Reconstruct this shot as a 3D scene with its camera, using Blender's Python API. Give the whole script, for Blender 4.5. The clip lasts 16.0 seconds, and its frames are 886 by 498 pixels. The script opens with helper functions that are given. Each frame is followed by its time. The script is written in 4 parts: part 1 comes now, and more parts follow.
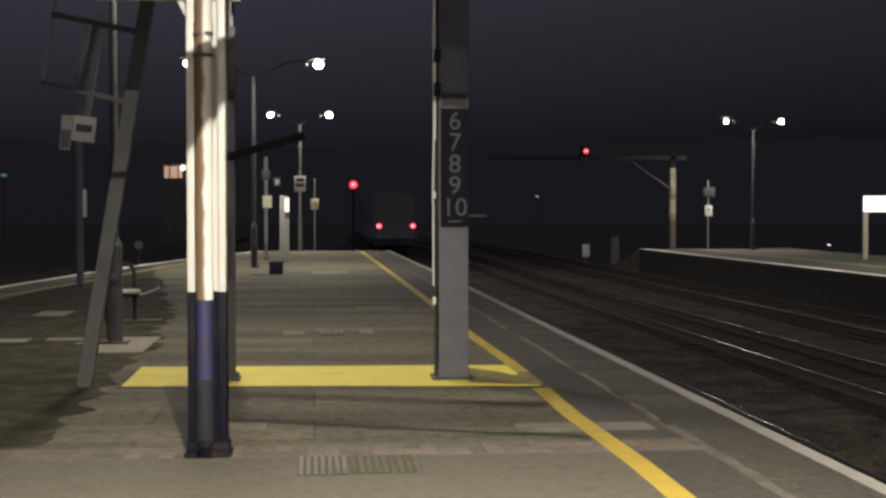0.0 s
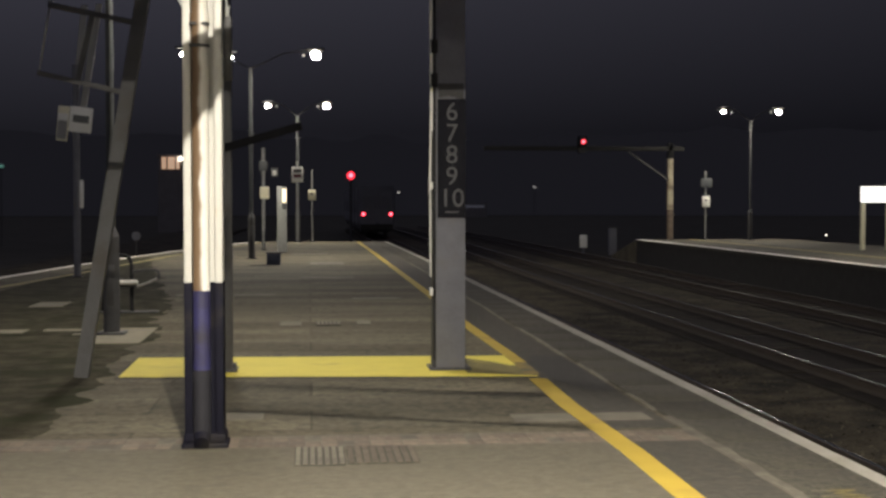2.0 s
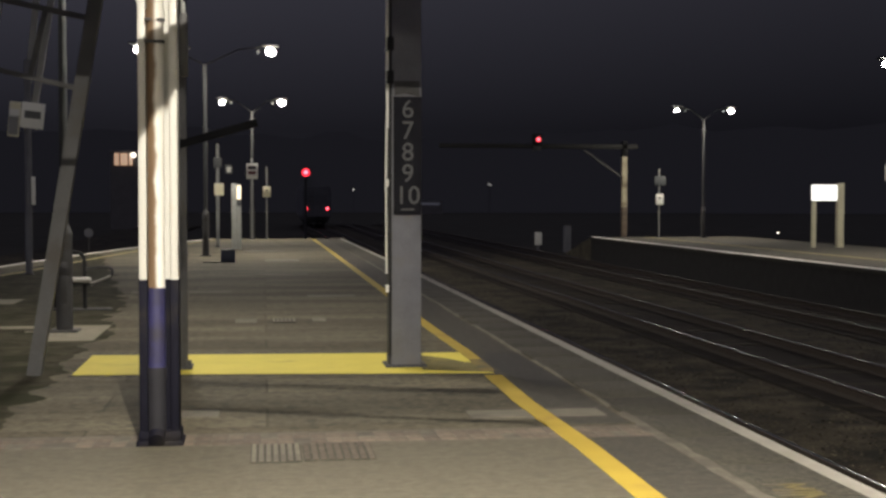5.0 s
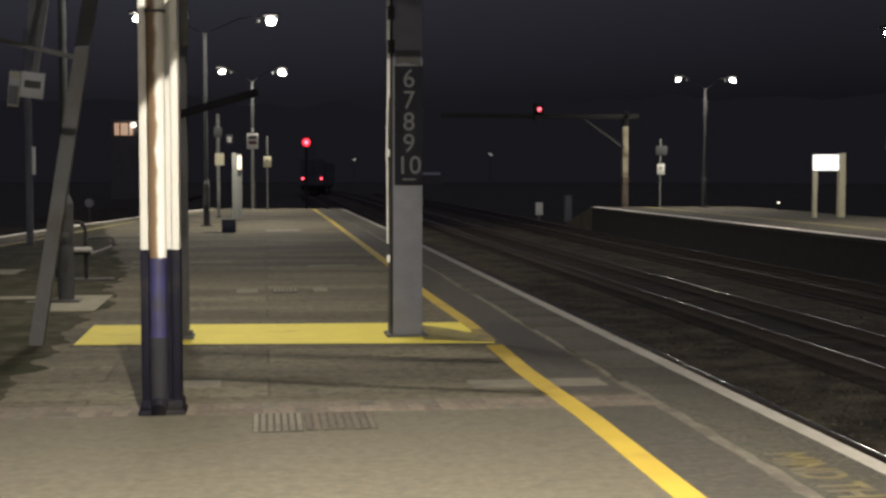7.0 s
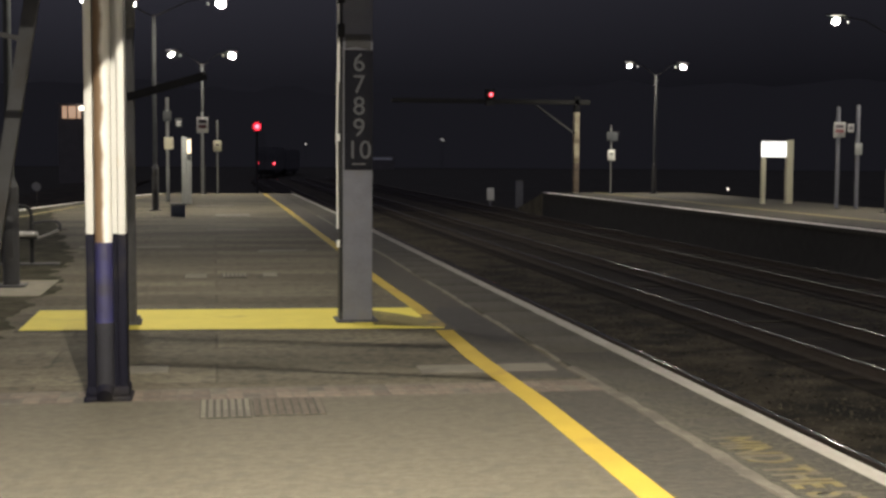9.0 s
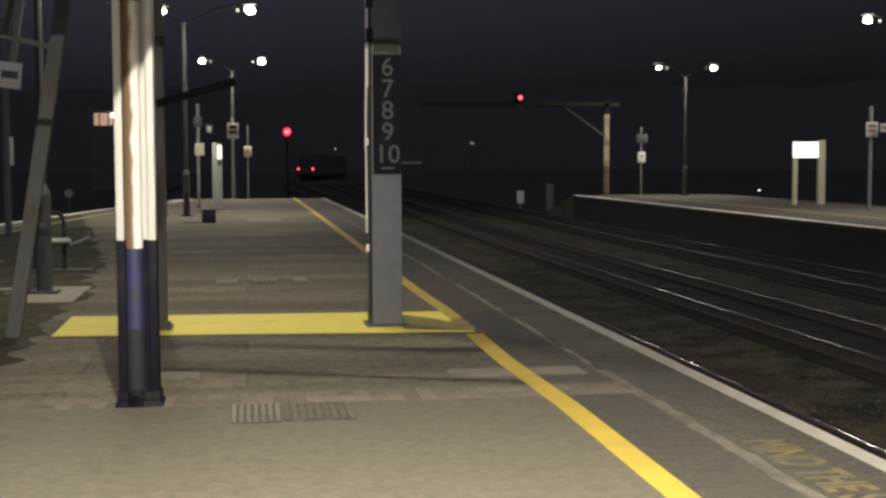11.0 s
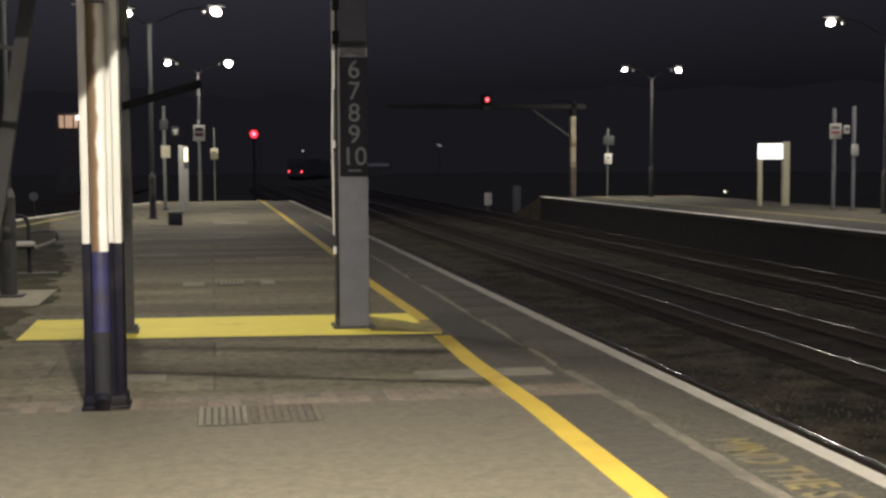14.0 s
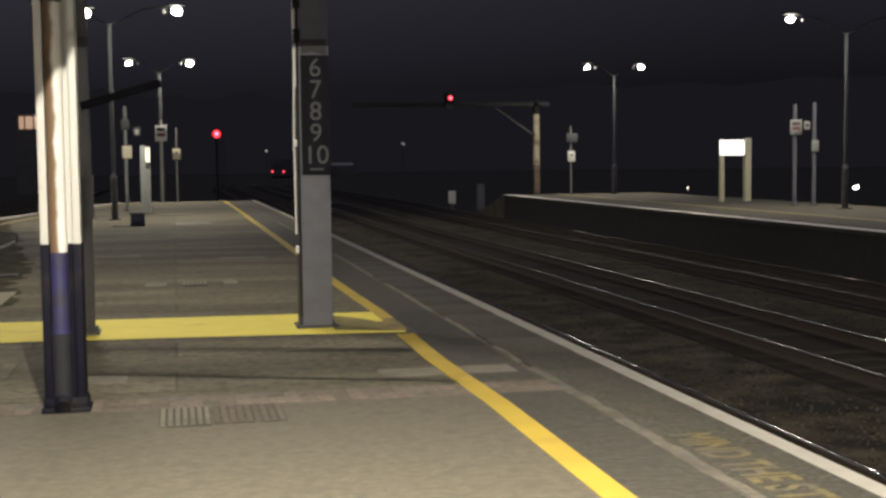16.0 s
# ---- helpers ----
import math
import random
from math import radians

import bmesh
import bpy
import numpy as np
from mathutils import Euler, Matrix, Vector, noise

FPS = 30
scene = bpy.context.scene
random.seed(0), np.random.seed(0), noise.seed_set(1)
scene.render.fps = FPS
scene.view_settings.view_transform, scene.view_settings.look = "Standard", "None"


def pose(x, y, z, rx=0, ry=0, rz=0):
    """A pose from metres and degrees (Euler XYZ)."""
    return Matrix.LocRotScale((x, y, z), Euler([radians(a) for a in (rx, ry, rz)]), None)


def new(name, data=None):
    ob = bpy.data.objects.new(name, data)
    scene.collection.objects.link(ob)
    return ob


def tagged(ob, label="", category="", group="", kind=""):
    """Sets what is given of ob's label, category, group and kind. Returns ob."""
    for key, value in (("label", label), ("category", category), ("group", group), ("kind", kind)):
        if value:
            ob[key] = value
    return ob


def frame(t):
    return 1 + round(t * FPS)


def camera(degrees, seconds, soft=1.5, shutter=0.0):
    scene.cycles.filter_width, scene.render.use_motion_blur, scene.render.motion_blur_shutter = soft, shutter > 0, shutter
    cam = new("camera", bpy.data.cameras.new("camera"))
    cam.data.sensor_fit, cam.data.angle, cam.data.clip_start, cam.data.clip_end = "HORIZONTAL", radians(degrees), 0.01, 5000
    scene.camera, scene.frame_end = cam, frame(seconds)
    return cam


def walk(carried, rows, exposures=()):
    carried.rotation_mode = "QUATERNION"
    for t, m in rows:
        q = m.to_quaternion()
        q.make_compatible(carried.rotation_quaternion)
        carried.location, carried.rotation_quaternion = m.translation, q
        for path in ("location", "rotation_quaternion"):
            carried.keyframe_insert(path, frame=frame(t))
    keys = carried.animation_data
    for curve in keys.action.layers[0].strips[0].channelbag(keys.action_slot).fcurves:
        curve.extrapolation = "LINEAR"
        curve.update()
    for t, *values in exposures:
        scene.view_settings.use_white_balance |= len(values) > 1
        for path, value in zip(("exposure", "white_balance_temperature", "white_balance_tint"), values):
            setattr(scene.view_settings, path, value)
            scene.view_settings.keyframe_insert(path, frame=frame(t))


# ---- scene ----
cam = camera(38.0, 16.0, soft=2.8)
EYE = (0.0, 0.0, 1.6)
PATH = [  # seconds, yaw, pitch, roll, and the small sway of the holder
    (0, -5.817, -1.649, 0.003, -0.015, -0.008, 0.013), (0.5, -6.039, -1.523, 0.027, -0.008, -0.011, 0.013), (1, -5.963, -1.673, -0.095, -0.014, -0.015, 0.018),
    (1.5, -5.849, -1.878, -0.016, -0.007, -0.016, 0.015), (2, -5.923, -2.058, 0.031, -0.009, -0.008, 0.012), (2.5, -6.193, -2.27, 0.023, -0.008, 0.018, 0.009),
    (3, -6.146, -2.174, 0.082, -0.006, -0.006, 0.014), (3.5, -6.2, -2.132, -0.098, -0.014, -0.019, 0.015), (4, -7.199, -2.102, -0.281, -0.02, -0.025, 0.012),
    (6.5, -8.122, -2.83, -0.082, -0.019, -0.045, 0.013), (7, -7.888, -3.513, -0.081, -0.023, -0.031, 0.012), (7.5, -8.449, -3.712, 0.049, -0.022, -0.019, 0.008),
    (8, -10.046, -4.132, 0.212, -0.007, -0.012, 0.009), (8.5, -10.184, -3.836, -0.08, -0.001, -0.004, 0.009), (9, -10.028, -4.164, -0.331, -0.005, -0.01, 0.01),
    (9.2, -9.78, -4.658, -0.241, 0.001, 0.014, 0.005), (11.3, -8.686, -3.696, 0.186, 0.009, -0.012, 0.012), (11.5, -8.791, -3.524, 0.232, 0.016, -0.028, 0.013),
    (12, -9.251, -3.491, 0.285, 0.013, -0.043, 0.013), (12.5, -9.366, -3.266, 0.285, 0.006, -0.035, 0.015), (13, -9.684, -3.569, 0.294, 0.006, -0.037, 0.014),
    (13.5, -9.957, -3.836, 0.297, 0.011, -0.021, 0.012), (14, -10.145, -3.923, 0.278, 0.009, -0.038, 0.012), (14.5, -10.435, -4.061, 0.351, 0.014, -0.031, 0.01),
    (15, -11, -4.06, 0.387, 0.02, -0.022, 0.009), (15.5, -11.455, -3.98, 0.529, 0.024, -0.032, 0.007), (16, -11.742, -3.996, 0.682, 0.028, -0.022, 0.004)]
walk(cam, [(t, pose(EYE[0] + dx, EYE[1] + dy, EYE[2] + dz, 90 + p, r, y)) for t, y, p, r, dx, dy, dz in PATH])

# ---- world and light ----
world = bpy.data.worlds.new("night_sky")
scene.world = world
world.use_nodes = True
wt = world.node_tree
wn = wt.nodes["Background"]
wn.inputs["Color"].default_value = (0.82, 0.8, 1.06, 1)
# lamp haze put into the night sky: it brightens smoothly from the horizon upwards
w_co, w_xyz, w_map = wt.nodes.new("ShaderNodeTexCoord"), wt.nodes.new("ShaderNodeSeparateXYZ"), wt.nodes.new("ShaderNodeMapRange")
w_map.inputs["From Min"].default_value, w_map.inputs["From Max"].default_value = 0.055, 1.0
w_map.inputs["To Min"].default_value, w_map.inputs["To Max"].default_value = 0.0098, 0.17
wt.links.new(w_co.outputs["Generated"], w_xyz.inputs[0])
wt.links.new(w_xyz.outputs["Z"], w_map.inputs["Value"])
# and more lamp haze painted in: it is a little brighter on the platform's side
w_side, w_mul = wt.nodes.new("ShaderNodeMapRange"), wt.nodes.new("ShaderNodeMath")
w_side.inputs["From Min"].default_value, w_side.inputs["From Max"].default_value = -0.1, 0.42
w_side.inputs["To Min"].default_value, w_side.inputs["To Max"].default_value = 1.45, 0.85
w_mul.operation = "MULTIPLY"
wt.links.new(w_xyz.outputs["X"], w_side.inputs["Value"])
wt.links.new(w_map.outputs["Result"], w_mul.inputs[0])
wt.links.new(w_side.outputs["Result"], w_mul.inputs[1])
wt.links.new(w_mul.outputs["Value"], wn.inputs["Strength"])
scene.view_settings.exposure = 0.0
LAMP_COLOUR = (1.0, 0.915, 0.775)
LAMP_WATTS = 330.0


def lamp_light(x, y, z, watts, size=0.3, aim=0.0):
    data = bpy.data.lights.new("lamp_light", "AREA")
    data.shape, data.size, data.energy, data.color = "DISK", size, watts, LAMP_COLOUR
    ob = new("lamp_light", data)
    ob.matrix_basis = pose(x, y, z, aim, 0, 0)
    return ob


# ---- materials ----
def material(name, colour, rough=0.7, metal=0.0, vary=0.25, scale=6.0, bump=0.2, fine=60.0, stain=None, stain_amount=0.0, rnd=0.0, spec=0.5):
    m = bpy.data.materials.new(name)
    m.use_nodes = True
    n, l = m.node_tree.nodes, m.node_tree.links
    b = n["Principled BSDF"]
    b.inputs["Roughness"].default_value, b.inputs["Metallic"].default_value = rough, metal
    b.inputs["Specular IOR Level"].default_value = spec
    co = n.new("ShaderNodeTexCoord")
    big = n.new("ShaderNodeTexNoise")
    big.inputs["Scale"].default_value, big.inputs["Detail"].default_value = scale, 5
    small = n.new("ShaderNodeTexNoise")
    small.inputs["Scale"].default_value, small.inputs["Detail"].default_value = fine, 3
    l.new(co.outputs["Object"], big.inputs["Vector"])
    l.new(co.outputs["Object"], small.inputs["Vector"])
    mix = n.new("ShaderNodeMix")
    mix.data_type = "RGBA"
    c = Vector(colour)
    mix.inputs["A"].default_value = (*(c * (1 - vary)), 1)
    mix.inputs["B"].default_value = (*[min(1, v) for v in c * (1 + vary)], 1)
    s = n.new("ShaderNodeMath")
    s.operation = "MULTIPLY_ADD"
    s.inputs[1].default_value, s.inputs[2].default_value = 0.6, 0.0
    l.new(small.outputs["Fac"], s.inputs[0])
    s2 = n.new("ShaderNodeMath")
    s2.operation = "MULTIPLY_ADD"
    s2.inputs[1].default_value = 1.4
    l.new(big.outputs["Fac"], s2.inputs[0])
    l.new(s.outputs[0], s2.inputs[2])
    sub = n.new("ShaderNodeMath")
    sub.operation, sub.inputs[1].default_value, sub.use_clamp = "SUBTRACT", 0.5, True
    l.new(s2.outputs[0], sub.inputs[0])
    fac = sub.outputs[0]
    if rnd:
        info = n.new("ShaderNodeObjectInfo")
        r = n.new("ShaderNodeMath")
        r.operation, r.inputs[1].default_value, r.use_clamp = "MULTIPLY_ADD", rnd, True
        l.new(info.outputs["Random"], r.inputs[0])
        rs = n.new("ShaderNodeMath")
        rs.operation, rs.inputs[1].default_value = "SUBTRACT", rnd / 2
        l.new(fac, rs.inputs[0])
        l.new(rs.outputs[0], r.inputs[2])
        fac = r.outputs[0]
    l.new(fac, mix.inputs["Factor"])
    out = mix.outputs["Result"]
    if stain:
        st = n.new("ShaderNodeTexNoise")
        st.inputs["Scale"].default_value, st.inputs["Detail"].default_value = scale * 0.45, 7
        l.new(co.outputs["Object"], st.inputs["Vector"])
        ramp = n.new("ShaderNodeMapRange")
        ramp.inputs["From Min"].default_value, ramp.inputs["From Max"].default_value = 0.62 - stain_amount * 0.3, 0.75 - stain_amount * 0.3
        l.new(st.outputs["Fac"], ramp.inputs["Value"])
        mx = n.new("ShaderNodeMix")
        mx.data_type = "RGBA"
        mx.inputs["B"].default_value = (*stain, 1)
        l.new(ramp.outputs["Result"], mx.inputs["Factor"])
        l.new(out, mx.inputs["A"])
        out = mx.outputs["Result"]
    l.new(out, b.inputs["Base Color"])
    if bump:
        bp = n.new("ShaderNodeBump")
        bp.inputs["Strength"].default_value, bp.inputs["Distance"].default_value = bump, 0.01
        l.new(s2.outputs[0], bp.inputs["Height"])
        l.new(bp.outputs["Normal"], b.inputs["Normal"])
    return m


def glow(name, colour, strength, base=0.8):
    m = bpy.data.materials.new(name)
    m.use_nodes = True
    b = m.node_tree.nodes["Principled BSDF"]
    b.inputs["Base Color"].default_value = (base, base, base, 1)
    b.inputs["Emission Color"].default_value = (*colour, 1)
    b.inputs["Emission Strength"].default_value = strength
    return m


def asphalt_material():
    """Worn platform tarmac: aggregate, broad stains, and old trench repairs that run across the platform."""
    m = material("platform_tarmac", (0.097, 0.087, 0.061), 0.85, vary=0.55, scale=17, bump=0.6, fine=45, stain=(0.06, 0.056, 0.042), stain_amount=0.35, spec=0.2)
    n, l = m.node_tree.nodes, m.node_tree.links
    b = n["Principled BSDF"]
    old = b.inputs["Base Color"].links[0].from_socket
    co = n.new("ShaderNodeTexCoord")
    mp = n.new("ShaderNodeMapping")
    mp.inputs["Scale"].default_value = (0.22, 1.15, 1)
    l.new(co.outputs["Object"], mp.inputs["Vector"])
    nz = n.new("ShaderNodeTexNoise")
    nz.inputs["Scale"].default_value, nz.inputs["Detail"].default_value = 1.0, 3
    l.new(mp.outputs["Vector"], nz.inputs["Vector"])
    rp = n.new("ShaderNodeMapRange")
    rp.inputs["From Min"].default_value, rp.inputs["From Max"].default_value = 0.42, 0.58
    rp.inputs["To Min"].default_value, rp.inputs["To Max"].default_value = 0.8, 1.2
    l.new(nz.outputs["Fac"], rp.inputs["Value"])
    br = n.new("ShaderNodeTexBrick")
    br.offset, br.squash = 0.37, 1.6
    br.inputs["Scale"].default_value, br.inputs["Mortar Size"].default_value = 1.0, 0.012
    br.inputs["Brick Width"].default_value, br.inputs["Row Height"].default_value = 2.1, 0.83
    br.inputs["Color1"].default_value, br.inputs["Color2"].default_value = (0.82, 0.82, 0.83, 1), (1.2, 1.18, 1.15, 1)
    br.inputs["Mortar"].default_value = (0.6, 0.6, 0.6, 1)
    l.new(co.outputs["Object"], br.inputs["Vector"])
    tint = n.new("ShaderNodeVectorMath")
    tint.operation = "MULTIPLY"
    l.new(old, tint.inputs[0])
    l.new(br.outputs["Color"], tint.inputs[1])
    mul = n.new("ShaderNodeVectorMath")
    mul.operation = "SCALE"
    l.new(tint.outputs["Vector"], mul.inputs[0])
    l.new(rp.outputs["Result"], mul.inputs["Scale"])
    l.new(mul.outputs["Vector"], b.inputs["Base Color"])
    return m


TARMAC = asphalt_material()
TARMAC_FRESH = material("fresh_tarmac", (0.076, 0.0675, 0.0475), 0.9, vary=0.36, scale=15.0, bump=0.5, fine=55, stain=(0.062, 0.056, 0.041), stain_amount=0.3)
MOSSY = material("mossy_tarmac", (0.043, 0.039, 0.026), 0.95, vary=0.9, scale=4, bump=0.6, fine=30, stain=(0.024, 0.025, 0.013), stain_amount=0.5, spec=0.1)
LIGHT_SLAB = material("light_concrete", (0.165, 0.152, 0.112), 0.85, vary=0.3, scale=5, bump=0.3, fine=60, stain=(0.13, 0.12, 0.09), stain_amount=0.25)
EDGE_TARMAC = material("dark_edge_tarmac", (0.038, 0.034, 0.026), 0.9, vary=0.6, scale=18, bump=0.6, fine=60, stain=(0.03, 0.028, 0.022), stain_amount=0.4)
PALE_SLAB = material("pale_concrete", (0.12, 0.109, 0.084), 0.85, vary=0.3, scale=5, bump=0.4, fine=70, stain=(0.08, 0.072, 0.055), stain_amount=0.35, rnd=0.4)
MORTAR = material("pale_mortar", (0.092, 0.083, 0.064), 0.9, vary=0.45, scale=9, bump=0.5, fine=50, stain=(0.06, 0.054, 0.042), stain_amount=0.5)
COPING = material("coping_concrete", (0.043, 0.039, 0.028), 0.9, vary=1.0, scale=26, bump=0.8, fine=75, stain=(0.027, 0.024, 0.019), stain_amount=0.4, rnd=0.2)
BRICK = material("paving_brick", (0.105, 0.083, 0.063), 0.85, vary=0.5, scale=9, bump=0.4, fine=80, rnd=0.55)
SLAT_BROWN = material("dirty_brown_slat", (0.072, 0.058, 0.042), 0.85, vary=0.5, scale=9, bump=0.4, fine=80, rnd=0.4)
WALL_BRICK = material("dark_brick", (0.02, 0.019, 0.018), 0.9, vary=0.4, scale=4, bump=0.6, fine=30)
YELLOW = material("yellow_paint", (0.345, 0.245, 0.028), 0.75, vary=0.16, scale=3, bump=0.2, fine=80, stain=(0.24, 0.155, 0.035), stain_amount=0.12)
YELLOW_PALE = material("yellow_strip_paint", (0.6, 0.51, 0.075), 0.75, vary=0.12, scale=3, bump=0.2, fine=80, stain=(0.32, 0.26, 0.06), stain_amount=0.08)
YELLOW_WORN = material("worn_yellow_paint", (0.115, 0.092, 0.032), 0.8, vary=0.5, scale=9, bump=0.3, fine=60, stain=(0.075, 0.066, 0.045), stain_amount=0.6)
YELLOW_DARK = material("dark_yellow_paint", (0.13, 0.108, 0.032), 0.8, vary=0.45, scale=6, bump=0.3, fine=50, stain=(0.42, 0.35, 0.06), stain_amount=0.05)
YELLOW_DULL = material("dull_yellow_paint", (0.17, 0.125, 0.033), 0.8, vary=0.4, scale=7, bump=0.3, fine=50, stain=(0.09, 0.075, 0.04), stain_amount=0.4)
# near-black that stands in for shade on the platform
SHADE_BLACK = material("painted_shade_black", (0.019, 0.017, 0.015), 0.85, vary=0.5, scale=8, bump=0.6, fine=45)
LEFT_YELLOW = material("faded_yellow_paint", (0.26, 0.22, 0.09), 0.8, vary=0.3, scale=5, bump=0.2, fine=50)
WHITE_LINE = material("white_line_paint", (0.235, 0.22, 0.195), 0.75, vary=0.2, scale=4, bump=0.2, fine=60, stain=(0.2, 0.19, 0.16), stain_amount=0.25)
FAR_WHITE = material("fresh_white_edge_paint", (0.78, 0.75, 0.66), 0.75, vary=0.2, scale=2, bump=0.1, fine=40, stain=(0.35, 0.33, 0.28), stain_amount=0.2)
WHITE_PAINT = material("white_column_paint", (0.5, 0.495, 0.465), 0.45, vary=0.06, scale=5, bump=0.1, fine=40, stain=(0.5, 0.42, 0.3), stain_amount=0.08)
NAVY = material("navy_column_paint", (0.006, 0.006, 0.012), 0.75, vary=0.3, scale=6, bump=0.15, fine=40, stain=(0.02, 0.018, 0.018), stain_amount=0.3, spec=0.12)
NAVY_PIPE = material("navy_pipe_paint", (0.026, 0.025, 0.082), 0.5, vary=0.35, scale=7, bump=0.15, fine=40, stain=(0.028, 0.026, 0.04), stain_amount=0.45)
NAVY_GREY = material("scuffed_navy_paint", (0.008, 0.008, 0.013), 0.8, vary=0.35, scale=8, bump=0.2, fine=40, stain=(0.02, 0.018, 0.02), stain_amount=0.4)
STEEL = material("grey_steel_paint", (0.118, 0.121, 0.142), 0.65, 0.0, vary=0.22, scale=5, bump=0.15, fine=45, stain=(0.125, 0.12, 0.12), stain_amount=0.2)
GALV = material("galvanised_steel", (0.3, 0.31, 0.3), 0.5, 0.5, vary=0.2, scale=9, bump=0.1, fine=50)
BLACK_STEEL = material("black_steel", (0.011, 0.011, 0.012), 0.9, vary=0.3, scale=6, bump=0.1, fine=40)
DULL_MAST = material("dull_mast_paint", (0.05, 0.05, 0.053), 0.75, vary=0.3, scale=5, bump=0.2, fine=40, stain=(0.035, 0.032, 0.03), stain_amount=0.3)
SOOT = material("soot_black_steel", (0.005, 0.005, 0.006), 0.9, vary=0.3, scale=6, bump=0.1, fine=40, spec=0.1)
DARK_STEEL = material("dark_steel", (0.045, 0.045, 0.047), 0.6, 0.2, vary=0.3, scale=6, bump=0.2, fine=40)
BEAM_STEEL = material("dull_beam_steel", (0.022, 0.022, 0.021), 0.8, vary=0.3, scale=4, bump=0.2, fine=30)
POST_GREY = material("weathered_galvanised_steel", (0.044, 0.048, 0.051), 0.6, 0.2, vary=0.25, scale=9, bump=0.1, fine=50)
STRUT_GREY = material("dull_strut_paint", (0.074, 0.075, 0.077), 0.75, vary=0.2, scale=5, bump=0.3, fine=40, stain=(0.06, 0.055, 0.05), stain_amount=0.3)
CHROME_GREY = material("satin_tube", (0.34, 0.33, 0.3), 0.3, 0.5, vary=0.1, scale=6, bump=0.0)
RAIL_TOP = material("polished_rail", (0.5, 0.46, 0.4), 0.17, 1.0, vary=0.25, scale=1.2, bump=0.0)
RAIL_WORN = material("worn_rail", (0.46, 0.43, 0.37), 0.27, 1.0, vary=0.25, scale=1.2, bump=0.0)
RAIL_DULL = material("dull_rail_head", (0.06, 0.05, 0.04), 0.6, 0.4, vary=0.3, scale=3, bump=0.0)
RAIL_SIDE = material("rusty_rail", (0.03, 0.022, 0.016), 0.9, 0.0, vary=0.3, scale=6, bump=0.3)
BALLAST = material("ballast", (0.05, 0.043, 0.03), 0.95, vary=0.95, scale=2.2, bump=1.0, fine=20, stain=(0.018, 0.017, 0.014), stain_amount=0.5, spec=0.1)
OILY = material("oily_ballast", (0.021, 0.018, 0.015), 0.95, vary=0.5, scale=4, bump=0.8, fine=25, spec=0.1)
SLEEPER = material("sleeper_concrete", (0.036, 0.031, 0.023), 0.95, vary=0.3, scale=3, bump=0.3, fine=40, spec=0.1)
EARTH = material("dark_waste_ground", (0.05, 0.048, 0.04), 0.95, vary=0.3, scale=0.4, bump=0.6, fine=6, spec=0.05)
BOARD_BLACK = material("black_number_board", (0.011, 0.011, 0.015), 0.85, vary=0.25, scale=6, bump=0.05, spec=0.15)
DIGIT = material("grey_digit", (0.058, 0.06, 0.066), 0.6, vary=0.1, scale=8, bump=0.0)
SIGN_WHITE = material("white_sign_face", (0.72, 0.72, 0.68), 0.45, vary=0.06, scale=4, bump=0.0)
SIGN_GREY = material("dull_white_sign_face", (0.24, 0.24, 0.235), 0.6, vary=0.1, scale=4, bump=0.0)
GANTRY_POST = material("cream_concrete_post", (0.42, 0.38, 0.27), 0.85, vary=0.2, scale=3, bump=0.3, fine=30, stain=(0.14, 0.11, 0.08), stain_amount=0.35)
BROWN_POST = material("brown_post", (0.13, 0.1, 0.075), 0.9, vary=0.4, scale=4, bump=0.3, fine=30, stain=(0.07, 0.055, 0.045), stain_amount=0.4)
SIGN_CREAM = material("cream_sign_face", (0.66, 0.63, 0.46), 0.45, vary=0.06, scale=4, bump=0.0)
SIGN_DARK = material("sign_back", (0.06, 0.065, 0.07), 0.5, vary=0.2, scale=6, bump=0.0)
SIGN_INK = material("sign_ink", (0.06, 0.05, 0.06), 0.6, vary=0.2, bump=0.0)
SIGN_RED = material("sign_red_ink", (0.13, 0.045, 0.05), 0.6, vary=0.2, bump=0.0)
PLASTIC_BLUE = material("blue_bin_plastic", (0.035, 0.045, 0.075), 0.5, vary=0.2, bump=0.0)
TRAIN_PAINT = material("train_paint", (0.13, 0.13, 0.14), 0.7, vary=0.2, scale=2, bump=0.02)
TRAIN_GLASS = material("train_glass", (0.1, 0.1, 0.11), 0.45, vary=0.1, bump=0.0)
HOUSE_WALL = material("house_render", (0.2, 0.19, 0.18), 0.9, vary=0.2, scale=1, bump=0.2, fine=10)
ROOF = material("roof_tile", (0.3, 0.28, 0.27), 0.9, vary=0.3, scale=3, bump=0.4)
LAMP_GLOW = glow("lamp_glass", (1.0, 0.95, 0.8), 60.0)
RED_GLOW = glow("red_lens", (1.0, 0.012, 0.035), 1.6)
RED_CORE = glow("red_bulb", (1.0, 0.13, 0.18), 5.5)
TAIL_GLOW = glow("tail_lens", (1.0, 0.012, 0.035), 1.8)
BOARD_GLOW = glow("lit_sign_face", (1.0, 0.98, 0.93), 1.6)
PANEL_GLOW = glow("lit_help_panel", (1.0, 0.78, 0.45), 1.3)
WINDOW_GLOW = glow("lit_window", (1.0, 0.6, 0.36), 0.45)
FAR_GLOW = glow("far_lamp_glass", (1.0, 0.9, 0.75), 3.0)
TEAL_GLOW = glow("teal_lamp_glass", (0.2, 1.0, 0.7), 0.12)


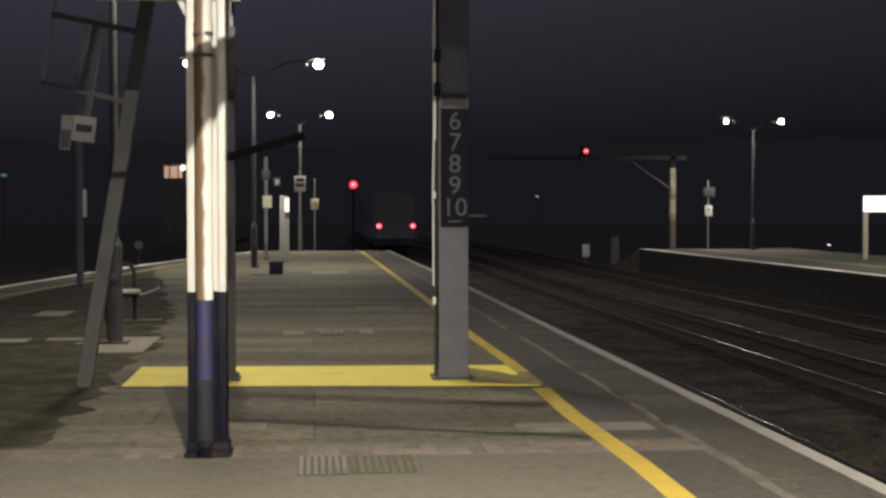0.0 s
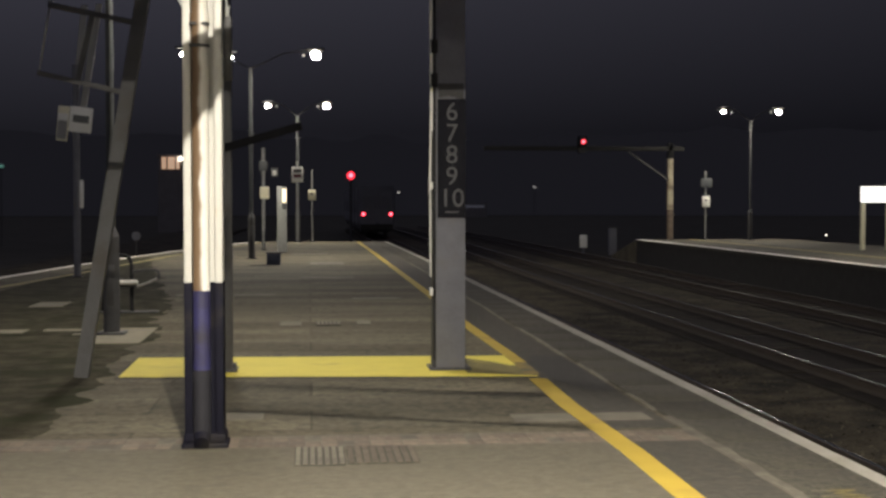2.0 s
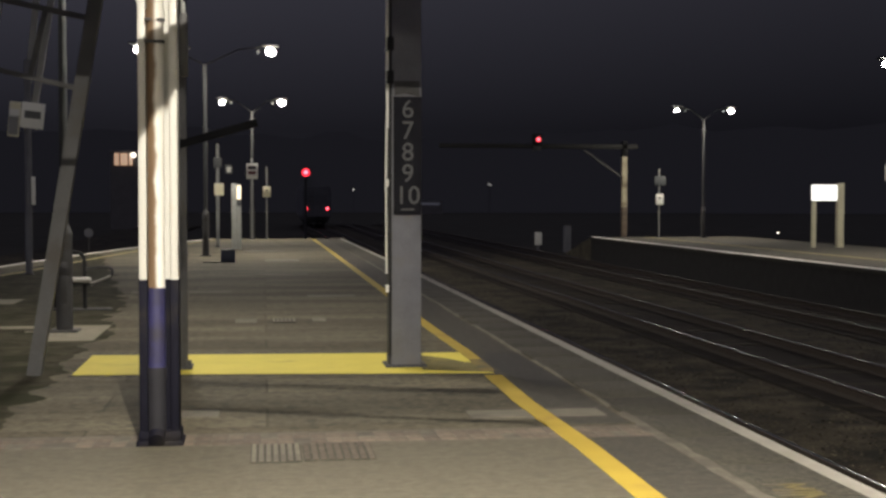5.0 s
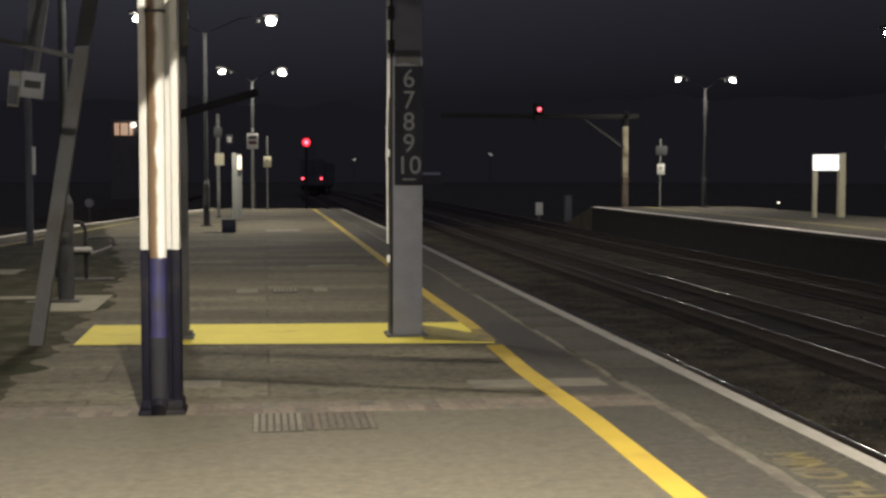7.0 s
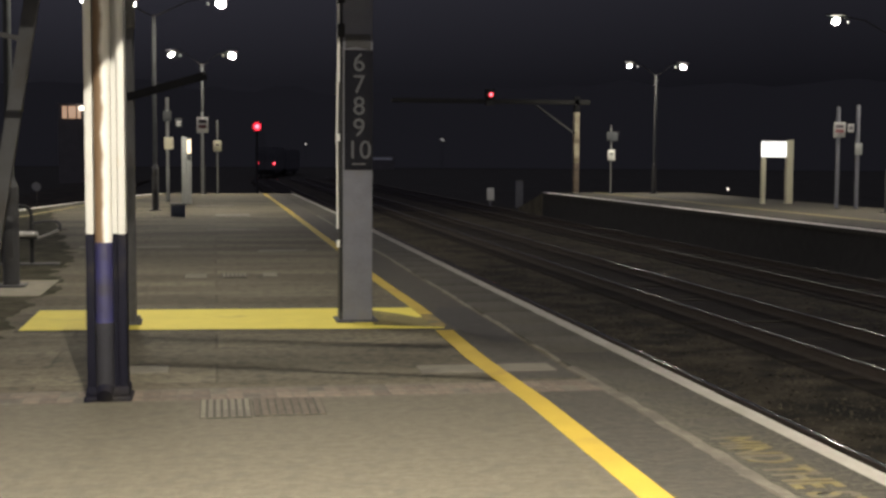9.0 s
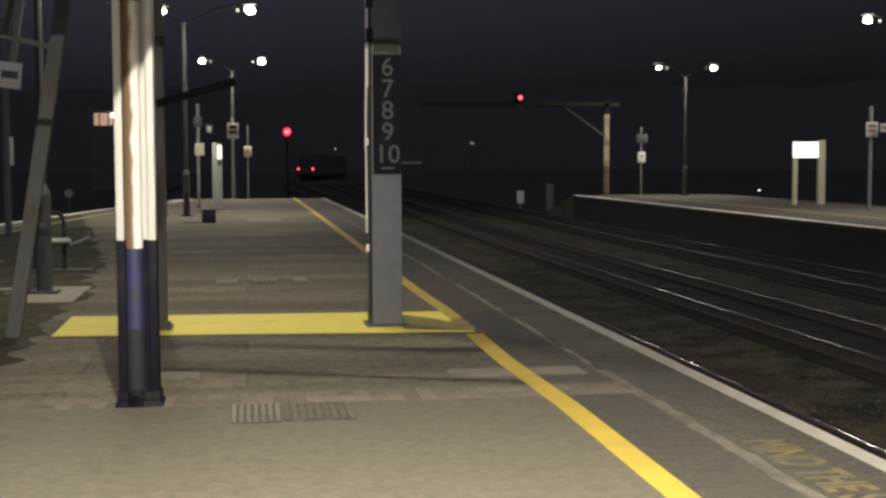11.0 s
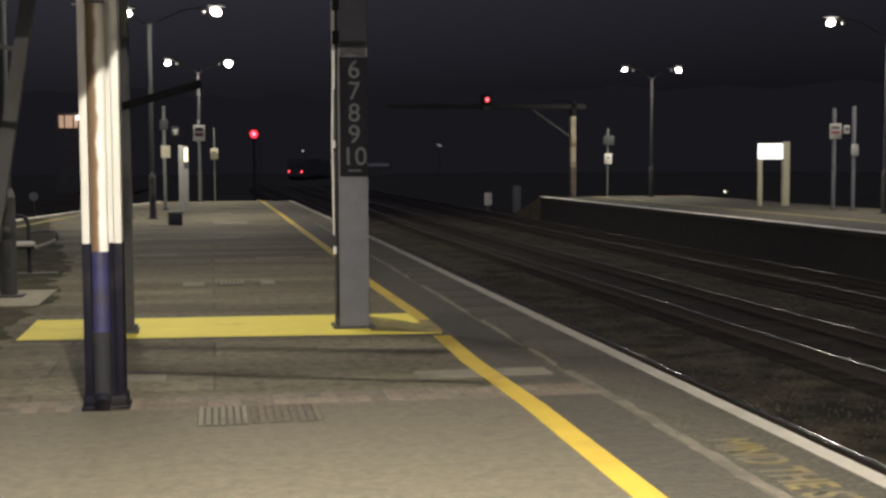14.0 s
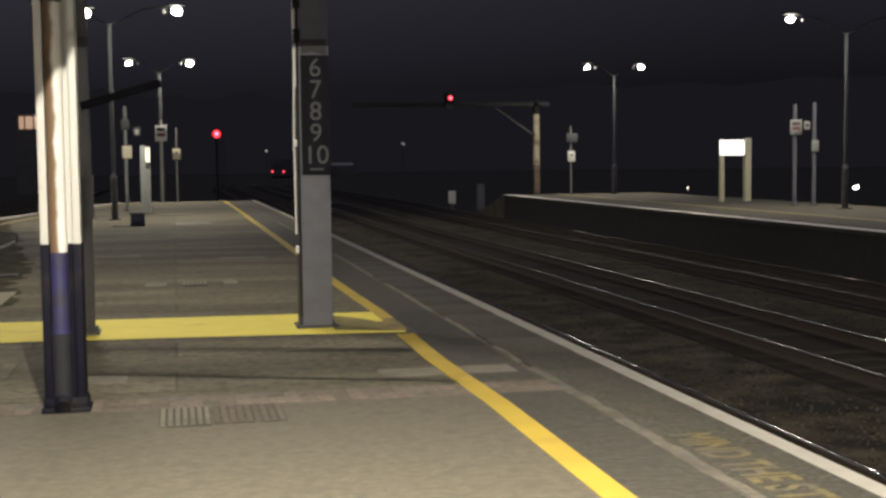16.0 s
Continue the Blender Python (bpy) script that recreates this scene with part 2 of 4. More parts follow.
def stones_material():
    """Loose stones, each of its own shade."""
    m = material("loose_stones", (0.05, 0.044, 0.031), 0.95, vary=0.9, scale=3, bump=0.3, fine=40, spec=0.1)
    n, l = m.node_tree.nodes, m.node_tree.links
    mix = n["Principled BSDF"].inputs["Base Color"].links[0].from_node
    geo = n.new("ShaderNodeNewGeometry")
    l.new(geo.outputs["Random Per Island"], mix.inputs["Factor"])
    return m


STONES = stones_material()


def streaked_pipe_material():
    """White pipe paint with a ragged brown streak down one side."""
    m = material("brown_streaked_white_paint", (0.66, 0.645, 0.6), 0.45, vary=0.06, scale=5, bump=0.1, fine=40)
    n, l = m.node_tree.nodes, m.node_tree.links
    b = n["Principled BSDF"]
    old = b.inputs["Base Color"].links[0].from_socket
    co = n.new("ShaderNodeTexCoord")
    sp = n.new("ShaderNodeSeparateXYZ")
    l.new(co.outputs["Object"], sp.inputs[0])
    nz = n.new("ShaderNodeTexNoise")
    nz.inputs["Scale"].default_value, nz.inputs["Detail"].default_value = 7, 6
    l.new(co.outputs["Object"], nz.inputs["Vector"])
    ma = n.new("ShaderNodeMath")
    ma.operation, ma.inputs[1].default_value = "MULTIPLY_ADD", 0.05
    l.new(nz.outputs["Fac"], ma.inputs[0])
    l.new(sp.outputs["X"], ma.inputs[2])
    rp = n.new("ShaderNodeMapRange")
    rp.inputs["From Min"].default_value, rp.inputs["From Max"].default_value = 0.04, 0.016
    l.new(ma.outputs[0], rp.inputs["Value"])
    mx = n.new("ShaderNodeMix")
    mx.data_type = "RGBA"
    mx.inputs["B"].default_value = (0.15, 0.098, 0.058, 1)
    l.new(rp.outputs["Result"], mx.inputs["Factor"])
    l.new(old, mx.inputs["A"])
    l.new(mx.outputs["Result"], b.inputs["Base Color"])
    return m


PIPE_WHITE = streaked_pipe_material()


# ---- mesh helpers ----
def box(bm, x0, x1, y0, y1, z0, z1, bevel=0.0):
    g = bmesh.ops.create_cube(bm, size=1.0, matrix=Matrix.Translation(((x0 + x1) / 2, (y0 + y1) / 2, (z0 + z1) / 2)) @ Matrix.Diagonal((abs(x1 - x0), abs(y1 - y0), abs(z1 - z0), 1)))
    if bevel:
        edges = list({e for v in g["verts"] for e in v.link_edges})
        bmesh.ops.bevel(bm, geom=edges, offset=bevel, segments=2, affect="EDGES", profile=0.5)
    return bm


def boxes(*specs, bevel=0.0):
    bm = bmesh.new()
    for s in specs:
        box(bm, *s, bevel=bevel)
    return bm


def tube(bm, a, b, r0, r1=None, seg=14):
    """A capped round bar from a to b."""
    a, b = Vector(a), Vector(b)
    d = b - a
    q = d.to_track_quat("Z", "Y").to_matrix().to_4x4()
    bmesh.ops.create_cone(bm, cap_ends=True, segments=seg, radius1=r0, radius2=r0 if r1 is None else r1, depth=d.length,
                          matrix=Matrix.Translation((a + b) / 2) @ q)
    return bm


def tubes(*specs, seg=14):
    bm = bmesh.new()
    for s in specs:
        tube(bm, *s, seg=seg)
    return bm


def bar(bm, a, b, w, d):
    """A square bar from a to b, w wide and d deep."""
    a, b = Vector(a), Vector(b)
    v = b - a
    z = v.normalized()
    y = Vector((0, 1, 0))
    x = y.cross(z).normalized()
    y = z.cross(x)
    m = Matrix((x, y, z)).transposed().to_4x4()
    bmesh.ops.create_cube(bm, size=1.0, matrix=Matrix.Translation((a + b) / 2) @ m @ Matrix.Diagonal((w, d, v.length, 1)))
    return bm


def bars(*specs):
    bm = bmesh.new()
    for s in specs:
        bar(bm, *s)
    return bm


def pipe_path(points, r, seg=10):
    bm = bmesh.new()
    for a, b in zip(points, points[1:]):
        tube(bm, a, b, r, seg=seg)
        bmesh.ops.create_icosphere(bm, subdivisions=1, radius=r, matrix=Matrix.Translation(b))
    return bm


def shade(me, angle=40):
    for p in me.polygons:
        p.use_smooth = True
    me.set_sharp_from_angle(angle=radians(angle))


def mesh(name, bm, mat):
    me = bpy.data.meshes.new(name)
    bm.to_mesh(me)
    bm.free()
    me.materials.append(mat)
    shade(me)
    return me


def part(name, bm, mat, parent, label="", at=None):
    ob = new(name, mesh(name, bm, mat))
    ob.parent = parent
    if at is not None:
        ob.location = at
    return tagged(ob, label)


def thing(name, x, y, z, label, category, group="", kind=""):
    ob = new(name)
    ob.empty_display_size = 0.2
    ob.location = (x, y, z)
    return tagged(ob, label, category, group, kind)


def solid(name, bm, mat, label, category="", group="", kind="", at=(0, 0, 0)):
    ob = new(name, mesh(name, bm, mat))
    ob.location = at
    return tagged(ob, label, category, group, kind)


def prism(points, z0, z1):
    """An upright slab over a plan outline."""
    bm = bmesh.new()
    low = [bm.verts.new((x, y, z0)) for x, y in points]
    top = [bm.verts.new((x, y, z1)) for x, y in points]
    n = len(points)
    bm.faces.new(top)
    bm.faces.new(low[::-1])
    for i in range(n):
        bm.faces.new((low[i], low[(i + 1) % n], top[(i + 1) % n], top[i]))
    bmesh.ops.recalc_face_normals(bm, faces=bm.faces)
    return bm


def ribbon(line, w, z0, z1):
    """A flat strip of width w along a plan line."""
    left, right = [], []
    for i, (x, y) in enumerate(line):
        a, b = Vector(line[max(0, i - 1)]), Vector(line[min(len(line) - 1, i + 1)])
        d = (b - a).normalized()
        left.append((x - d.y * w / 2, y + d.x * w / 2))
        right.append((x + d.y * w / 2, y - d.x * w / 2))
    return prism(left + right[::-1], z0, z1)


def lettering(name, text, size, mat, parent, m, depth=0.002, align="CENTER", weight=0.0):
    cu = bpy.data.curves.new(name, "FONT")
    cu.body, cu.size, cu.align_x, cu.align_y, cu.extrude = text, size, align, "CENTER", depth
    cu.offset = weight
    tmp = new("tmp", cu)
    bpy.context.view_layer.update()
    me = bpy.data.meshes.new_from_object(tmp.evaluated_get(bpy.context.evaluated_depsgraph_get()))
    bpy.data.objects.remove(tmp)
    me.materials.clear()
    me.materials.append(mat)
    ob = new(name, me)
    ob.parent = parent
    ob.matrix_basis = m
    return ob


# ---- ground and platforms ----
RAIL_Z = -0.915


def drift(y):
    """How far the tracks have swung to the side at y."""
    s = min(1, max(0, (y - 40) / 36))
    return 0.26 * s * s * (3 - 2 * s) + 0.00143 * max(0, y - 130) ** 2


def fall(y):
    return -0.0105 * max(0, y - 130)


solid("ground", boxes((-900, 900, -300, 2200, -1.5, -1.35)), EARTH, "dark unlit ground round the station", "ground", kind="structure")

# Added ring of woods; a faint emission paints the night haze on it.
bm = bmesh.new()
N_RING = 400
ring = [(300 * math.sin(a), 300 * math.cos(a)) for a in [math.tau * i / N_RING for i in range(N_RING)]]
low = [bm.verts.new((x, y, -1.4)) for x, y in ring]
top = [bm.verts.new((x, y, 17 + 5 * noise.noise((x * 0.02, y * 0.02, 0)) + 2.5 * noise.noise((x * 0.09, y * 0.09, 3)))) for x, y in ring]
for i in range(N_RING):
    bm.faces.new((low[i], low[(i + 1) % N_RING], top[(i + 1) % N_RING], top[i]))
solid("backdrop", bm, glow("painted_haze", (0.82, 0.8, 1.06), 0.0094, 0.0), "added ring of distant dark woods with haze painted as glow", "distance", kind="structure")

LEFT_EDGE = [(-7.2, -25), (-7.05, 18), (-6.73, 28.6), (-6.07, 34.2), (-5.3, 39.2), (-4.3, 45), (-3.2, 50), (-2.3, 53.6)]
platform = solid("platform_near", prism([(x + 0.02, y) for x, y in LEFT_EDGE] + [(2.66, 53.6), (2.66, -25)], -1.45, 0.0), TARMAC,
                 "island platform of patched dark tarmac", "platform", kind="structure")
solid("platform_ramp", prism([(-2.3, 53.6), (3.2, 53.6), (2.8, 63), (-0.8, 63)], -1.45, -0.02), TARMAC, "dark ramp at the platform's end", "platform", kind="structure")
for v in bpy.data.objects["platform_ramp"].data.vertices:
    if v.co.y > 60 and v.co.z > -1:
        v.co.z = -1.0
part("resurfaced_area", prism([(-7.1, -25), (2.655, -25), (2.655, 8.44), (-7.1, 8.5)], 0.0, 0.004), TARMAC_FRESH, platform, "smoother grey resurfaced tarmac")
part("yellow_line", ribbon([(2.02, -25), (2.035, 5.7), (2.05, 7.0), (2.064, 8.1), (2.045, 9.0), (2.03, 10.0), (2.06, 11.55)], 0.16, 0.004, 0.009), YELLOW, platform, "yellow painted safety line")
part("yellow_line", ribbon([(2.085, 12.75), (2.09, 13.6), (2.06, 15.5), (2.045, 17.3), (2.08, 22.3), (2.05, 40), (1.98, 53.4)], 0.14, 0.0, 0.006), YELLOW, platform)
part("yellow_line", ribbon([(-6.35, -25), (-6.2, 18), (-5.92, 25.1), (-5.29, 29.8), (-4.6, 36), (-3.98, 41.3), (-3.0, 47), (-1.9, 53.3)], 0.13, 0.0, 0.006), LEFT_YELLOW, platform)
part("edge_strip", prism([(2.085, -25), (2.61, -25), (2.61, 8.42), (2.06, 8.42)], 0.004, 0.0065), EDGE_TARMAC, platform, "darker tarmac strip inside the coping")
part("edge_strip", prism([(2.1, 8.95), (2.61, 8.95), (2.62, 53.3), (2.12, 53.3)], 0.0, 0.0025), EDGE_TARMAC, platform, "darker tarmac strip inside the coping")
part("yellow_strip", prism([(-1.77, 12.08), (2.1, 11.75), (2.1, 13.35), (-1.78, 13.57)], 0.0, 0.005), YELLOW_PALE, platform, "yellow painted strip across the platform")
part("dark_strip_end", prism([(1.47, 12.02), (2.1, 11.76), (2.11, 12.55), (1.95, 12.52), (1.84, 12.8), (1.55, 13.2), (1.47, 12.7)], 0.005, 0.0065), YELLOW_DARK, platform, "darker end of the yellow strip")
part("yellow_line", ribbon([(2.07, 11.85), (2.085, 12.75)], 0.13, 0.0065, 0.0085), YELLOW_DULL, platform, "dull end of the yellow line")
# Step shade along the strip's near edge, painted as a dark line.
part("strip_shade_line", ribbon([(-1.8, 12.02), (0.2, 11.87), (2.1, 11.68)], 0.07, 0.0, 0.003), SHADE_BLACK, platform, "dark line painting the step shade along the yellow strip")
# The shade to the right of the number mast, painted as a dark patch.
part("shade_patch", prism([(2.16, 12.6), (2.2, 11.5), (2.35, 10.8), (2.62, 10.7), (2.62, 13.25), (2.3, 13.35)], 0.0025, 0.0045), SHADE_BLACK, platform, "dark patch painting the shade beside the mast")
part("white_edge_line", ribbon([(3.27, -25), (3.29, 30), (3.14, 53.5)], 0.12, 0.002, 0.008), WHITE_LINE, platform, "white painted platform edge")
part("white_edge_line", ribbon([(x + 0.1, y) for x, y in LEFT_EDGE], 0.16, 0.0, 0.006), FAR_WHITE, platform)
jig = random.Random(9)
line_y = [3.0 + 0.16 * i for i in range(41)]
left_side = [(2.67 - 0.03 - 0.05 * jig.random(), y) for y in line_y]
right_side = [(2.665 + 0.02 + 0.03 * jig.random() * (1 if y < 11 else 0.3), y) for y in line_y]
part("mortar_line", prism(left_side + right_side[::-1], 0.004, 0.0085), MORTAR, platform, "ragged pale mortar line beside the coping")
for y0, y1 in ((9.7, 10.6), (11.3, 12.6), (13.2, 16.4), (17.5, 22.0), (25.0, 34.0)):
    part("mortar_line", ribbon([(2.65, y0), (2.675, (y0 + y1) / 2), (2.66, y1)], 0.035, 0.0, 0.0055), PALE_SLAB, platform)
for x0, x1, y0, y1 in [(1.5, 2.52, 9.28, 9.62), (-0.66, -0.36, 9.58, 9.9), (-0.2, 0.92, 27.6, 28.05), (-2.62, -1.96, 14.98, 16.85),
                       (-3.35, -2.75, 16.5, 16.8), (-4.5, -3.55, 16.3, 16.75), (0.0, 0.9, 33.5, 35.0), (-2.3, -0.6, 22.5, 22.9), (0.7, 1.5, 21.4, 21.8),
                       (-2.9, -2.5, 16.0, 16.2), (0.62, 0.8, 17.0, 17.6), (-0.4, -0.12, 16.9, 17.5), (-0.6, 0.6, 40.2, 41.2), (-4.35, -3.85, 20.4, 21.4)]:
    part("concrete_slab", boxes((x0, x1, y0, y1, -0.02, 0.006)), LIGHT_SLAB if x1 < -1.9 else PALE_SLAB, platform)

moss = random.Random(5)
moss_y = [9.0 + 0.12 * i for i in range(250)]
part("mossy_tarmac", prism([(-6.1, 9.0), *[(-1.95 + 0.06 * moss.random() + 0.3 * noise.noise((y * 0.8, 3, 0)) + 0.2 * noise.noise((y * 2.3, 7, 0)) - 0.2 * (y > 17) - 0.14 * max(0, y - 20), y) for y in moss_y], (-5.2, moss_y[-1])], 0.0, 0.0025), MOSSY, platform, "old dark tarmac greened with moss")

# drain covers
def drain_cover(x0, x1, y0, y1, n):
    d = thing("drain_cover", (x0 + x1) / 2, (y0 + y1) / 2, 0.0, "worn slotted concrete drain cover set in tarmac", "drain cover", "drain covers")
    hx, hy = (x1 - x0) / 2, (y1 - y0) / 2
    part("base", boxes((-hx, hx, -hy, hy, -0.02, 0.0075)), COPING, d)
    for i in range(n):
        c = -hx + (i + 0.5) * 2 * hx / n
        part("slat", boxes((c - 0.3 * 2 * hx / n, c + 0.3 * 2 * hx / n, -hy + 0.02, hy - 0.02, 0.0, 0.014)), PALE_SLAB if x0 < 0.1 else SLAT_BROWN, d)


drain_cover(-0.11, 0.21, 7.84, 8.44, 7)
drain_cover(0.22, 0.67, 7.86, 8.44, 9)
drain_cover(0.08, 0.4, 16.9, 17.5, 6)

# far platform
RIGHT_EDGE_X = 14.2
far_platform = solid("platform_far", boxes((RIGHT_EDGE_X + 0.02, 21, -25, 55, -1.45, 0.0)), TARMAC_FRESH, "opposite platform of dark tarmac", "platform", kind="structure")
part("coping_strip", boxes((RIGHT_EDGE_X - 0.06, RIGHT_EDGE_X + 0.7, -25, 55.02, -0.1, 0.004)), COPING, far_platform)
part("white_edge_line", boxes((RIGHT_EDGE_X - 0.055, RIGHT_EDGE_X + 0.3, -25, 55, 0.0, 0.009)), FAR_WHITE, far_platform, "white painted platform edge")
part("yellow_line", boxes((16.5, 16.75, -25, 55, 0.0, 0.006)), LEFT_YELLOW, far_platform)
part("wall_face", boxes((RIGHT_EDGE_X, RIGHT_EDGE_X + 0.02, -25, 55, -1.45, -0.1)), WALL_BRICK, far_platform, "dark sooty brick platform face")
solid("platform_far_ramp", prism([(14.2, 55.02), (21, 55.02), (20.5, 63), (15.0, 63)], -1.45, -0.02), TARMAC, "dark ramp at the opposite platform's end", "platform", kind="structure")
for v in bpy.data.objects["platform_far_ramp"].data.vertices:
    if v.co.y > 60 and v.co.z > -1:
        v.co.z = -1.0

# ---- tracks ----
STATIONS = [-25, 0, 20, 40, 46, 52, 58, 64, 70, 76, 100, 130, 140, 150, 160, 170, 180, 190, 200, 210, 220, 230, 240, 255]


def sweep(profile, x):
    """A profile of (x, z) points swept along a track whose straight part lies at x."""
    bm = bmesh.new()
    rings = [[bm.verts.new((x + drift(y) + px, y, pz + fall(y))) for px, pz in profile] for y in STATIONS]
    n = len(profile)
    for a, b in zip(rings, rings[1:]):
        for i in range(n):
            bm.faces.new((a[i], a[(i + 1) % n], b[(i + 1) % n], b[i]))
    bm.faces.new(rings[0])
    bm.faces.new(rings[-1][::-1])
    bmesh.ops.recalc_face_normals(bm, faces=bm.faces)
    return bm


ballast = sweep([(-8.4, -1.45), (-8.4, -1.12), (3.4, -1.12), (3.5, -1.45)], 11.8)
solid("ballast_bed", ballast, BALLAST, "dark sooty stone ballast under the tracks", "ballast", kind="structure")
solid("ballast_bed_left", sweep([(-5.5, -1.45), (-5.5, -1.12), (0, -1.12), (0, -1.45)], -7.2), BALLAST, "dark ballast beside the island platform", "ballast", kind="structure")
RAIL = [(-0.07, -0.16), (0.07, -0.16), (0.012, -0.13), (0.012, -0.045), (0.036, -0.03), (0.036, -0.003), (-0.036, -0.003), (-0.036, -0.03), (-0.012, -0.045), (-0.012, -0.13)]
HEAD = [(-0.035, -0.006), (0.035, -0.006), (0.03, -0.002), (0.015, 0.0), (-0.015, 0.0), (-0.03, -0.002)]
rng = random.Random(4)
SLEEPER_MESH = mesh("sleeper", boxes((-1.13, 1.13, -0.13, 0.13, -0.3, -0.165)), SLEEPER)
for tx in (4.67, 8.63, 12.72):
    track = thing("railway_track", tx, 0, RAIL_Z, "railway track with polished rails on concrete sleepers", "track", "railway tracks")
    for side in (-0.75, 0.75):
        r = part("rail", sweep([(px + side, pz) for px, pz in RAIL], tx), RAIL_SIDE, track, "rusty rail with a polished head")
        r.location = (-tx, 0, 0)
        part("rail_head", sweep([(px + side, pz) for px, pz in HEAD], tx), RAIL_DULL if side < 0 and tx > 12 else RAIL_WORN if tx > 6 else RAIL_TOP, r)
    part("stained_bed", sweep([(-1.2, -0.26), (-1.15, -0.172), (1.15, -0.172), (1.2, -0.26)], 0.0), OILY, track, "oil-blackened ballast between the rails")
    for i in range(78):
        ob = new("sleeper", SLEEPER_MESH)
        ob.parent = track
        ob.location = (drift(10 + 0.65 * i), 10 + 0.65 * i, rng.uniform(-0.015, 0.008))
verts, faces = [], []
for i in range(30000):
    x, y = rng.uniform(5.3, 14.0), 8 + 42 * rng.random() ** 1.5
    if min(abs(x - tx) for tx in (4.67, 8.63, 12.72)) < 0.95:
        continue
    s = rng.uniform(0.022, 0.052)
    b = len(verts)
    for k in range(3):
        a = k * 2.1 + rng.random()
        verts.append((x + s * math.cos(a), y + s * math.sin(a), -1.13))
    verts.append((x + rng.uniform(-.3, .3) * s, y + rng.uniform(-.3, .3) * s, -1.12 + s * rng.uniform(0.15, 0.5)))
    faces += [(b, b + 1, b + 3), (b + 1, b + 2, b + 3), (b + 2, b, b + 3)]
me = bpy.data.meshes.new("ballast_stones")
me.from_pydata(verts, [], faces)
me.materials.append(STONES)
tagged(new("ballast_stones", me), "loose dark ballast stones", "ballast", kind="stuff")


# ---- platform things ----
def lamp_post(x, y, height, arms, watts, label, fat=1.2, group="lamp posts", arm_rise=0.4, lens=(0.145, 0.115), share={}, aim=0.0):
    """A tapered lamp post with a wide door section and a floodlight head on each arm (offsets along x)."""
    t = thing("lamp_post", x, y, 0.0, label, "lamp post", group)
    part("base_plate", boxes((-0.17, 0.17, -0.17, 0.17, 0.0, 0.03), bevel=0.004), DARK_STEEL, t)
    part("lower_column", tubes(((0, 0, 0.03), (0, 0, fat), 0.098), ((0, 0, fat), (0, 0, fat + 0.12), 0.098, 0.055)), DULL_MAST, t, "wide grey lower column")
    part("door", boxes((-0.045, 0.045, -0.103, -0.09, 0.35, 0.85), bevel=0.004), DARK_STEEL, t)
    part("upper_column", tubes(((0, 0, fat + 0.1), (0, 0, height - arm_rise), 0.055, 0.042)), POST_GREY, t, "slim galvanised upper column")
    for off in arms:
        s = 1 if off > 0 else -1
        part("arm", pipe_path([(0, 0, height - arm_rise - 0.05), (off * 0.5, 0, height + 0.0), (off - s * 0.1, 0, height + 0.12)], 0.022), DARK_STEEL, t)
        head = part("lamp_head", boxes((off - 0.24, off + 0.24, -0.16, 0.16, height + 0.1, height + 0.16), bevel=0.02), DARK_STEEL, t)
        bm = bmesh.new()
        bmesh.ops.create_icosphere(bm, subdivisions=2, radius=1.0, matrix=pose(off, 0, height - 0.04, 0, s * 18, 0) @ Matrix.Diagonal((lens[0] * (1.0 if s > 0 else 0.8), 0.13, lens[1] * (1.0 if s > 0 else 0.75), 1)))
        part("lens", bm, LAMP_GLOW, head, "glaring white lamp lens")
        # White ball added to catch the lamp's light as a bright dot.
        bm = bmesh.new()
        bmesh.ops.create_icosphere(bm, subdivisions=2, radius=0.045, matrix=Matrix.Translation((off - s * 0.36, -0.02, height - 0.06)))
        part("glint_ball", bm, SIGN_WHITE, head, "white ball added as a bright dot beside the lamp")
        part("stay", bars(((off - s * 0.36, 0, height - 0.06), (off - s * 0.2, 0, height + 0.11), 0.02, 0.02)), DARK_STEEL, head)
        if watts:
            lamp_light(x + off, y, height - 0.25, watts * share.get(off, 1.0), 0.32, aim if off < 0 else 0.0)
    return t


POST = "grey lamp post with two bright floodlights"
lamp_post(-2.43, 16.1, 5.9, (-1.3, 1.3), LAMP_WATTS * 0.8, "tall grey lamp post standing on a concrete slab", share={-1.3: 0.24, 1.3: 1.2}, aim=66)
lamp_post(-1.67, 37.4, 5.9, (-1.87, 1.86), LAMP_WATTS, POST, share={-1.87: 0.8, 1.86: 1.1})
lamp_post(-0.49, 53.25, 5.62, (-1.2, 1.2), LAMP_WATTS, POST)
lamp_post(-2.4, 38.6, 5.95, (0.03,), LAMP_WATTS * 0.3, "grey lamp post with one bright head", arm_rise=0.02)
lamp_post(18.67, 53.2, 5.5, (-1.2, 1.22), LAMP_WATTS * 0.6, POST + " on the opposite platform", lens=(0.125, 0.085))
lamp_post(19.32, 34.7, 5.55, (-1.77, 1.77), LAMP_WATTS * 0.65, POST + " on the opposite platform")
# the next posts along both platforms, behind the camera's view
lamp_post(19.4, 12.0, 5.55, (-1.77, 1.77), LAMP_WATTS * 0.45, POST + " on the opposite platform")

# canopy column with a drain pipe
col = thing("canopy_column", -0.70, 8.6, 0.0, "white steel canopy column with navy lower part and drain pipe", "column")
for x0, x1 in ((-0.125, -0.075), (0.075, 0.125)):
    part("flange", boxes((x0, x1, -0.10, 0.10, 1.09, 3.25), bevel=0.006), WHITE_PAINT, col)
    part("lower_flange", boxes((x0 - 0.002, x1 + 0.002, -0.103, 0.103, 0.02, 1.09), bevel=0.006), NAVY, col, "navy painted flange")
